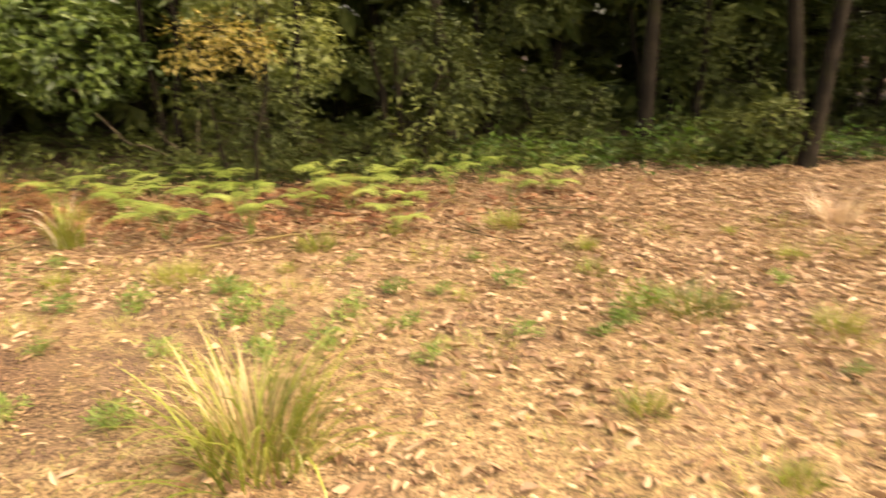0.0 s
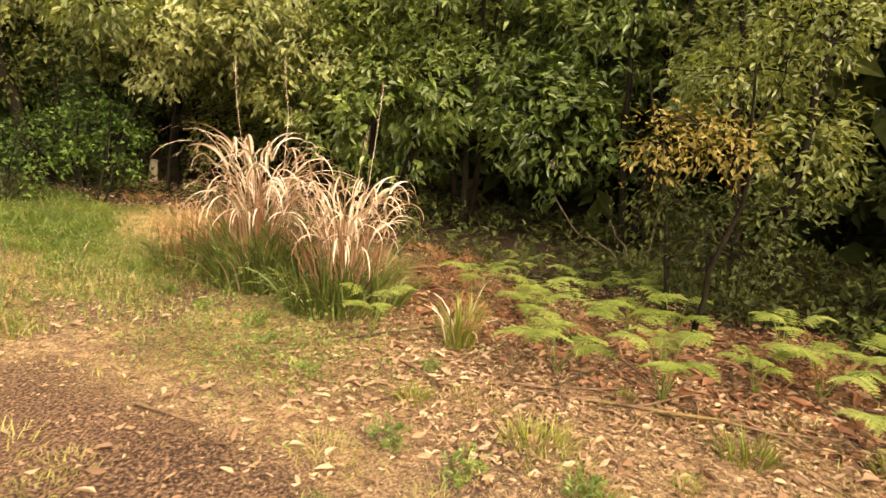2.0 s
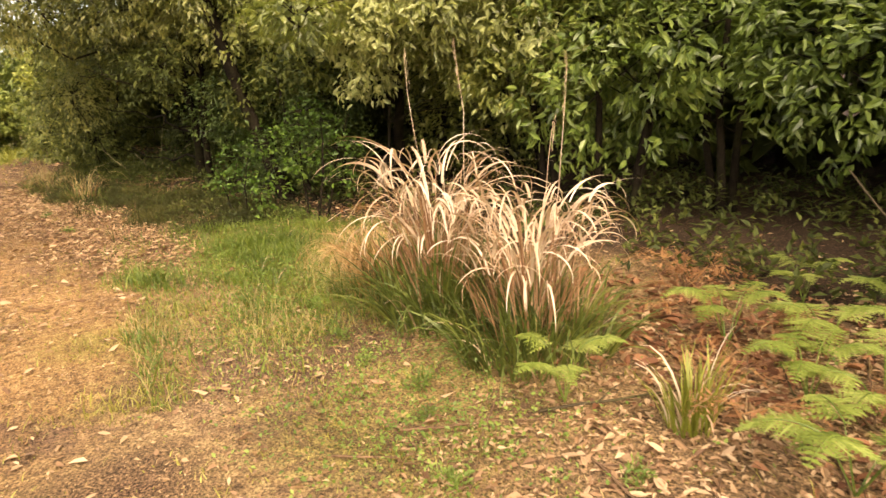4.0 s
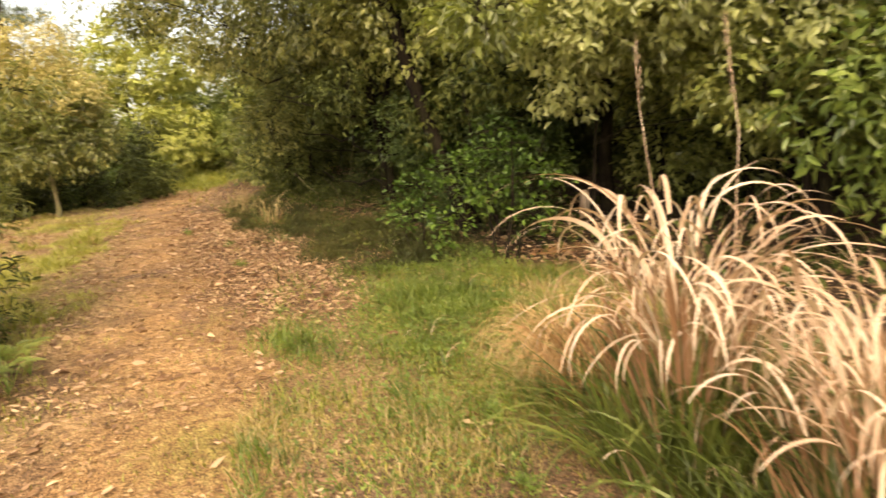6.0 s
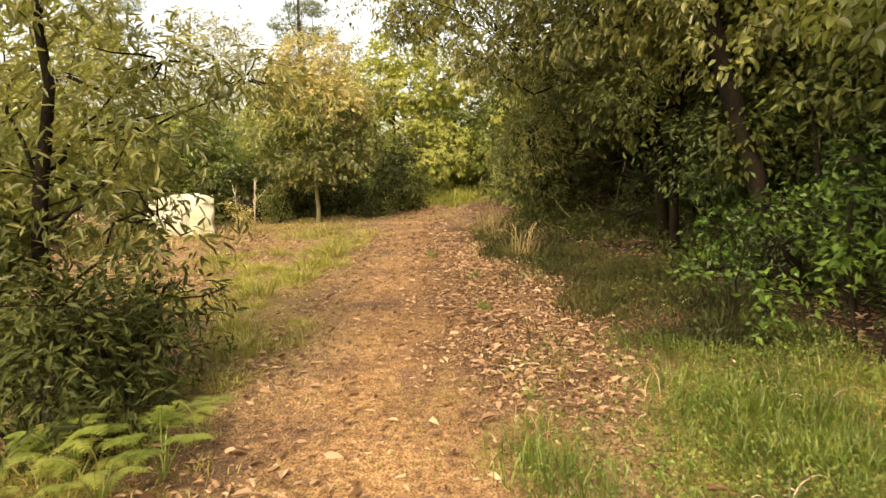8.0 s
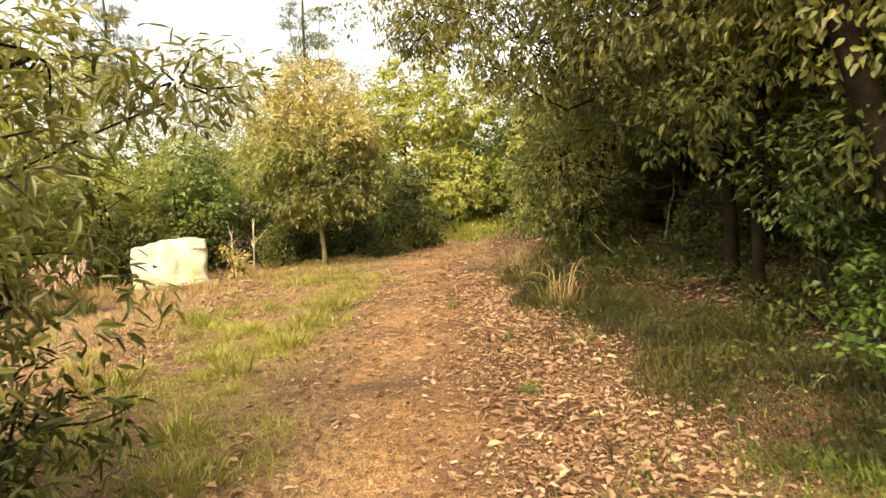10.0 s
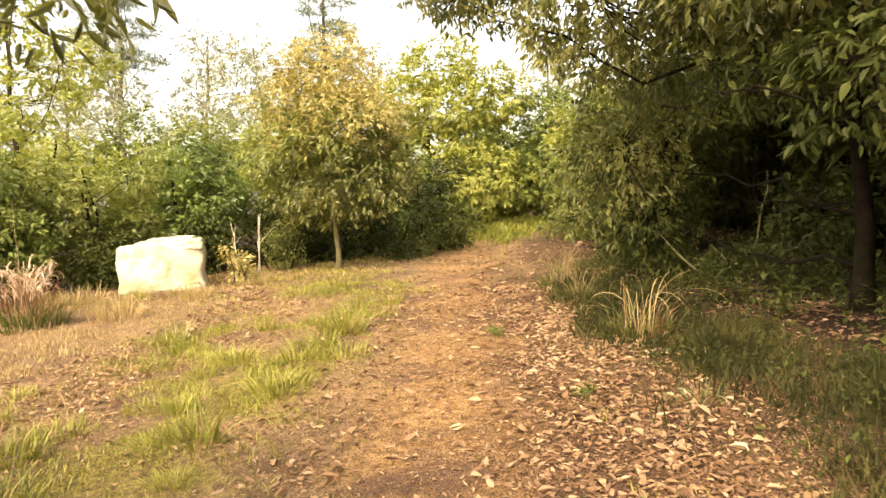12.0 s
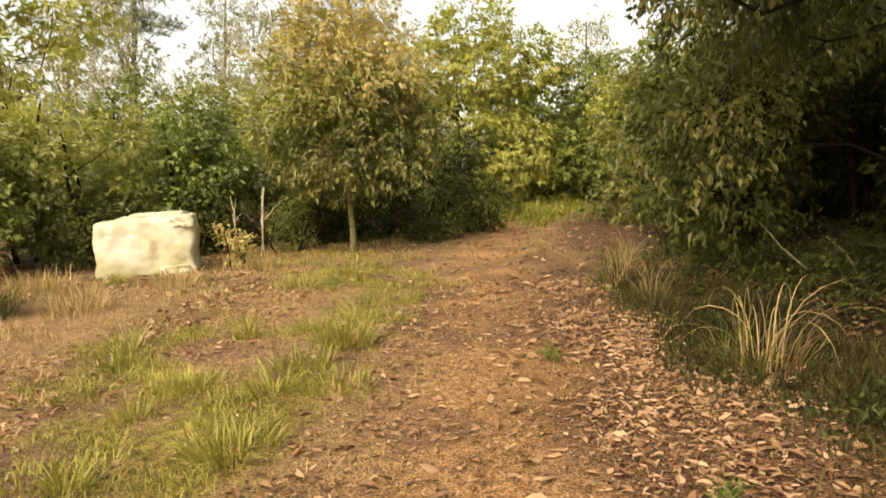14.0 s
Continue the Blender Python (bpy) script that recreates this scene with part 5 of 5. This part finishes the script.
# pale dead boughs propped in the dark under the trees
def dead_bough(x, y, turn, seed, bark, label):
    r = np.random.RandomState(seed)
    root = tagged(new("dead_bough"), label, "branch")
    for k, tip in enumerate([(-1.0, 0, 0.75), (0.9, 0.1, 0.85), (0.3, 0.3, 1.5), (-0.4, 0.2, 0.5)]):
        pts, rad = limb(r, (0, 0, -0.05), tip, 0.02, 0.006, 8, 0.3)
        part("bare_branch", mesh_from("bare_branch", *tube(pts, rad, 6, seed + k), True), bark, root)
    return place(root, x, y, turn)


def bare_limbs(root, seed, spans, bark=M_BARK_DARK):
    """Crooked leafless limbs on a trunk, each with a few side twigs."""
    r = np.random.RandomState(seed)
    for a, b, radius in spans:
        pts, rad = limb(r, a, b, radius, radius * 0.35, 9, 0.35)
        bare = part("bare_limb", mesh_from("bare_limb", *tube(pts, rad, 6, seed), True), bark, root)
        for k in (3, 5, 6, 7):
            q, w = limb(r, pts[k], pts[k] + r.normal(0, 0.22, 3) + [0, 0, 0.08], radius * 0.45, radius * 0.12, 6, 0.3)
            part("side_twig", mesh_from("side_twig", *tube(q, w, 4, seed + k), True), bark, bare)


bare_limbs(over_a, 646, [((0, 0, 1.7), (1.0, -1.5, 2.0), 0.022), ((0, 0, 2.1), (-0.3, -1.8, 2.35), 0.02), ((0, 0, 1.2), (1.3, -0.5, 1.35), 0.016), ((0, 0, 1.5), (1.2, 1.0, 1.9), 0.02), ((0, 0, 1.9), (1.7, -0.8, 2.5), 0.018)])
bare_limbs(over_b, 647, [((0, 0, 1.1), (0.7, -1.4, 1.3), 0.018), ((0, 0, 1.8), (0.5, -1.9, 2.1), 0.022), ((0, 0, 1.5), (1.3, 0.4, 1.8), 0.02)])
dead_bough(-17.4, 4.95, 75, 640, M_BARK_PALE, "pale grey dead bough leaning in the shade")
dead_bough(-2.9, 8.2, 10, 642, M_BARK, "brown dead bough leaning in the dark wood")

# The high crown lobes stay out of view, added to shade the grass
tree("tree", at(-11.25, 6.0), "tall dark leaning tree with an unseen crown added to shade the grass", "tree", [(1.2, -2.9, 6.6, 1.6, 1.3, 0.6), (-1.2, -2.7, 6.4, 1.7, 1.5, 0.7), (-0.4, -0.4, 7.0, 1.7, 1.5, 0.7), (-3.4, -2.1, 6.5, 1.7, 1.5, 0.7), (-3.0, 0.2, 6.8, 1.6, 1.4, 0.7)],
     M_OLIVE, M_BARK_DARK, 0.12, 6.6, (0.17, 0.085), seed=643, density=0.26, twigs=20, lean=(-1.2, -3.1))
lone_tree(-11.4, 5.95, 0.065, (-1.0, -1.3), 6.0, 645, M_BARK_DARK, "dark slender tree leaning beside a thicker one")
lone_tree(-12.7, 6.2, 0.07, (0.1, 0.2), 5.0, 644, M_BARK_DARK, L_WOOD)

tree("shrub", at(-10.4, 6.3), "soft dark green shrub behind the bright bush", "shrub", [(0, 0, 0.8, 0.9, 0.7, 0.5), (-0.5, 0.1, 1.4, 0.8, 0.7, 0.5), (0.4, 0, 1.5, 0.8, 0.6, 0.5), (0, 0, 2.1, 0.8, 0.7, 0.4), (-0.6, 0.2, 2.4, 0.7, 0.6, 0.4), (-0.9, -0.2, 0.7, 0.7, 0.6, 0.4)],
     M_DUSK, M_BARK_DARK, 0.04, 2.0, (0.075, 0.028), seed=653, density=0.9, stems=3, droop=0.3)
tree("shrub", at(-10.4, 5.0), "leafy green sprig in the shaded grass", "shrub", [(0.1, -0.1, 0.5, 0.32, 0.3, 0.16), (-0.2, 0.1, 0.8, 0.34, 0.3, 0.16), (0.15, 0.25, 1.0, 0.3, 0.3, 0.14)],
     M_FRESH_SHADE, M_BARK_DARK, 0.014, 0.9, (0.065, 0.035), seed=654, density=0.9, stems=2, droop=0.15)

# slim tree and leaning dark log seen past the tall grass
# M_PALE carries painted skylight on the leaves
tree("tree", at(-9.4, 6.8), "slim sapling with a thin grey trunk and olive leaves lightened for skylight", "tree", [(0.5, -0.4, 2.5, 0.8, 0.7, 0.45), (-0.2, 0, 3.3, 0.9, 0.8, 0.5), (1.0, 0.4, 2.1, 0.8, 0.7, 0.4), (1.1, 0.6, 3.0, 0.8, 0.8, 0.5), (1.7, 0.2, 2.6, 0.8, 0.6, 0.4), (0.6, -0.9, 2.9, 0.8, 0.5, 0.35), (0.9, -0.5, 2.2, 0.7, 0.6, 0.4), (0.5, -0.4, 1.75, 0.5, 0.4, 0.3), (1.2, -0.3, 2.7, 0.7, 0.6, 0.4), (1.7, -0.1, 2.35, 0.6, 0.5, 0.35), (2.2, 0.6, 2.1, 0.6, 0.5, 0.4), (1.3, 0.6, 1.7, 0.5, 0.4, 0.3, M_OLIVE)],
     M_PALE, M_BARK_DARK, 0.026, 3.4, (0.1, 0.045), seed=650, density=0.9, oval=True, droop=0.6)
r = np.random.RandomState(651)
pts, rad = limb(r, (0, 0, -0.05), (-1.3, 0.6, 1.15), 0.1, 0.07, 9, 0.1)
place(tagged(part("leaning_log", mesh_from("leaning_log", *tube(pts, rad, 10, 3), True), M_BARK_DARK), "dark dead log leaning among the trees", "log"), -9.9, 7.9, -10)
bole, brad = limb(r, (0, 0, -0.05), (0.02, 0.01, 0.36), 0.075, 0.06, 6, 0.05)
v, f = tube(bole, brad, 10, 5)
v = np.concatenate([v, [bole[-1] + [0, 0, 0.02]]])
stump = place(tagged(part("stump", mesh_from("stump", v, f), M_STRAW), "short pale cut stump in the brown leaves", "stump"), -10.9, 7.4)

# pale bare stakes by the hedge
def stake(x, y, tip, seed):
    r = np.random.RandomState(seed)
    root = tagged(new("bare_sapling"), "pale leafless sapling beside the hedge", "sapling")
    pts, rad = limb(r, (0, 0, -0.1), tip, 0.02, 0.008, 8, 0.1)
    part("stem", mesh_from("stem", *tube(pts, rad, 6), True), M_STEM_PALE, root)
    for k in range(3):
        q, w = limb(r, pts[3 + k], pts[3 + k] + r.normal(0, 0.12, 3) + [0, 0, 0.3], 0.011, 0.004, 5)
        part("twig", mesh_from("twig", *tube(q, w, 4)), M_STEM_PALE, root)
    return place(root, x, y)


stake(-22.0, -4.05, (0.0, -0.05, 1.15), 660)
stake(-22.3, -3.75, (0.1, 0.25, 1.3), 661)
stake(-22.4, -3.7, (0.05, 0.05, 1.25), 662)
bush(-22.8, -3.4, 0.55, 1.1, M_OLIVE, 663, "small greyish shrub beside the bare saplings", leaf_size=(0.09, 0.035), trunk=0.02)
bush(-20.75, -3.45, 0.35, 0.75, M_ORANGE, 664, "small russet shrub beside the bale", leaf_size=(0.09, 0.04), trunk=0.015)

# ---- the bale ----
M_SHEET, n, l, p = nodes("cream_plastic_sheet")
k1, k2 = noise_node(n, l, 1.6, 4.0), noise_node(n, l, 9.0, 4.0)
rc = ramp(n, [(0.34, (0.36, 0.345, 0.19)), (0.48, (0.5, 0.485, 0.35)), (0.64, (0.6, 0.58, 0.49))])
l.new(k1.outputs[0], rc.inputs[0])
l.new(mixed(n, l, 0.15, rc.outputs[0], k2.outputs[0], "OVERLAY"), p.inputs["Base Color"])
p.inputs["Roughness"].default_value = 0.5
bp = n.new("ShaderNodeBump")
bp.inputs["Strength"].default_value, bp.inputs["Distance"].default_value = 0.35, 0.04
l.new(k2.outputs[0], bp.inputs["Height"])
l.new(bp.outputs[0], p.inputs["Normal"])


def wrapped_block(sx, sy, sz, seed, cuts=26):
    """A sagging, creased, round-cornered block, closed on all sides."""
    bm = bmesh.new()
    bmesh.ops.create_cube(bm, size=2)
    bmesh.ops.subdivide_edges(bm, edges=bm.edges[:], cuts=cuts, use_grid_fill=True)
    for v_ in bm.verts:
        c_ = v_.co.copy()
        q = (abs(c_.x) ** 18 + abs(c_.y) ** 18 + abs(c_.z) ** 18) ** (1 / 18)
        c_ = c_ / q
        fold = noise.noise(Vector((c_.x * 2.2 + seed, c_.y * 5.0, c_.z * 1.2))) * 0.04 + noise.noise(Vector((c_.x * 6, c_.y * 9 + seed, c_.z * 4))) * 0.016 - 0.022 * max(0.0, 1 - abs(noise.noise(Vector((c_.x * 3 + seed, c_.y * 3.4, c_.z * 2.2 + 4)))) * 9)
        w_ = Vector((c_.x * sx / 2, c_.y * sy / 2, c_.z * sz / 2))
        w_ += c_.normalized() * fold
        if c_.z > 0.3 and c_.y < -0.62:
            w_.z -= 0.07 * (c_.z - 0.3)
        w_.y *= 1.0 + 0.03 * math.sin(c_.z * 5)
        w_.z += sz / 2
        v_.co = w_
    for f_ in bm.faces:
        f_.smooth = True
    me = bpy.data.meshes.new("wrapped_block")
    bm.to_mesh(me)
    bm.free()
    return me


bale = tagged(new("bale"), "bulky bale wrapped in wrinkled cream plastic sheeting on the grass", "bale")
part("wrapping", wrapped_block(1.0, 1.5, 0.95, 3.0), M_SHEET, bale)
flap = part("loose_flap", wrapped_block(0.26, 0.34, 0.2, 8.0, 10), M_SHEET, bale)
flap.location = (0.4, 0.6, 0.76)
hem = part("bunched_hem", wrapped_block(0.3, 0.5, 0.16, 12.0, 10), M_SHEET, bale)
hem.location = (0.38, 0.42, 0.0)
cap = part("folded_top", wrapped_block(0.8, 1.0, 0.12, 15.0, 14), M_SHEET, bale)
cap.location = (0.0, 0.12, 0.88)
bale.matrix_basis = pose(-20.45, -4.8, gz(-20.45, -4.8) - 0.03, 0, 0, 24)
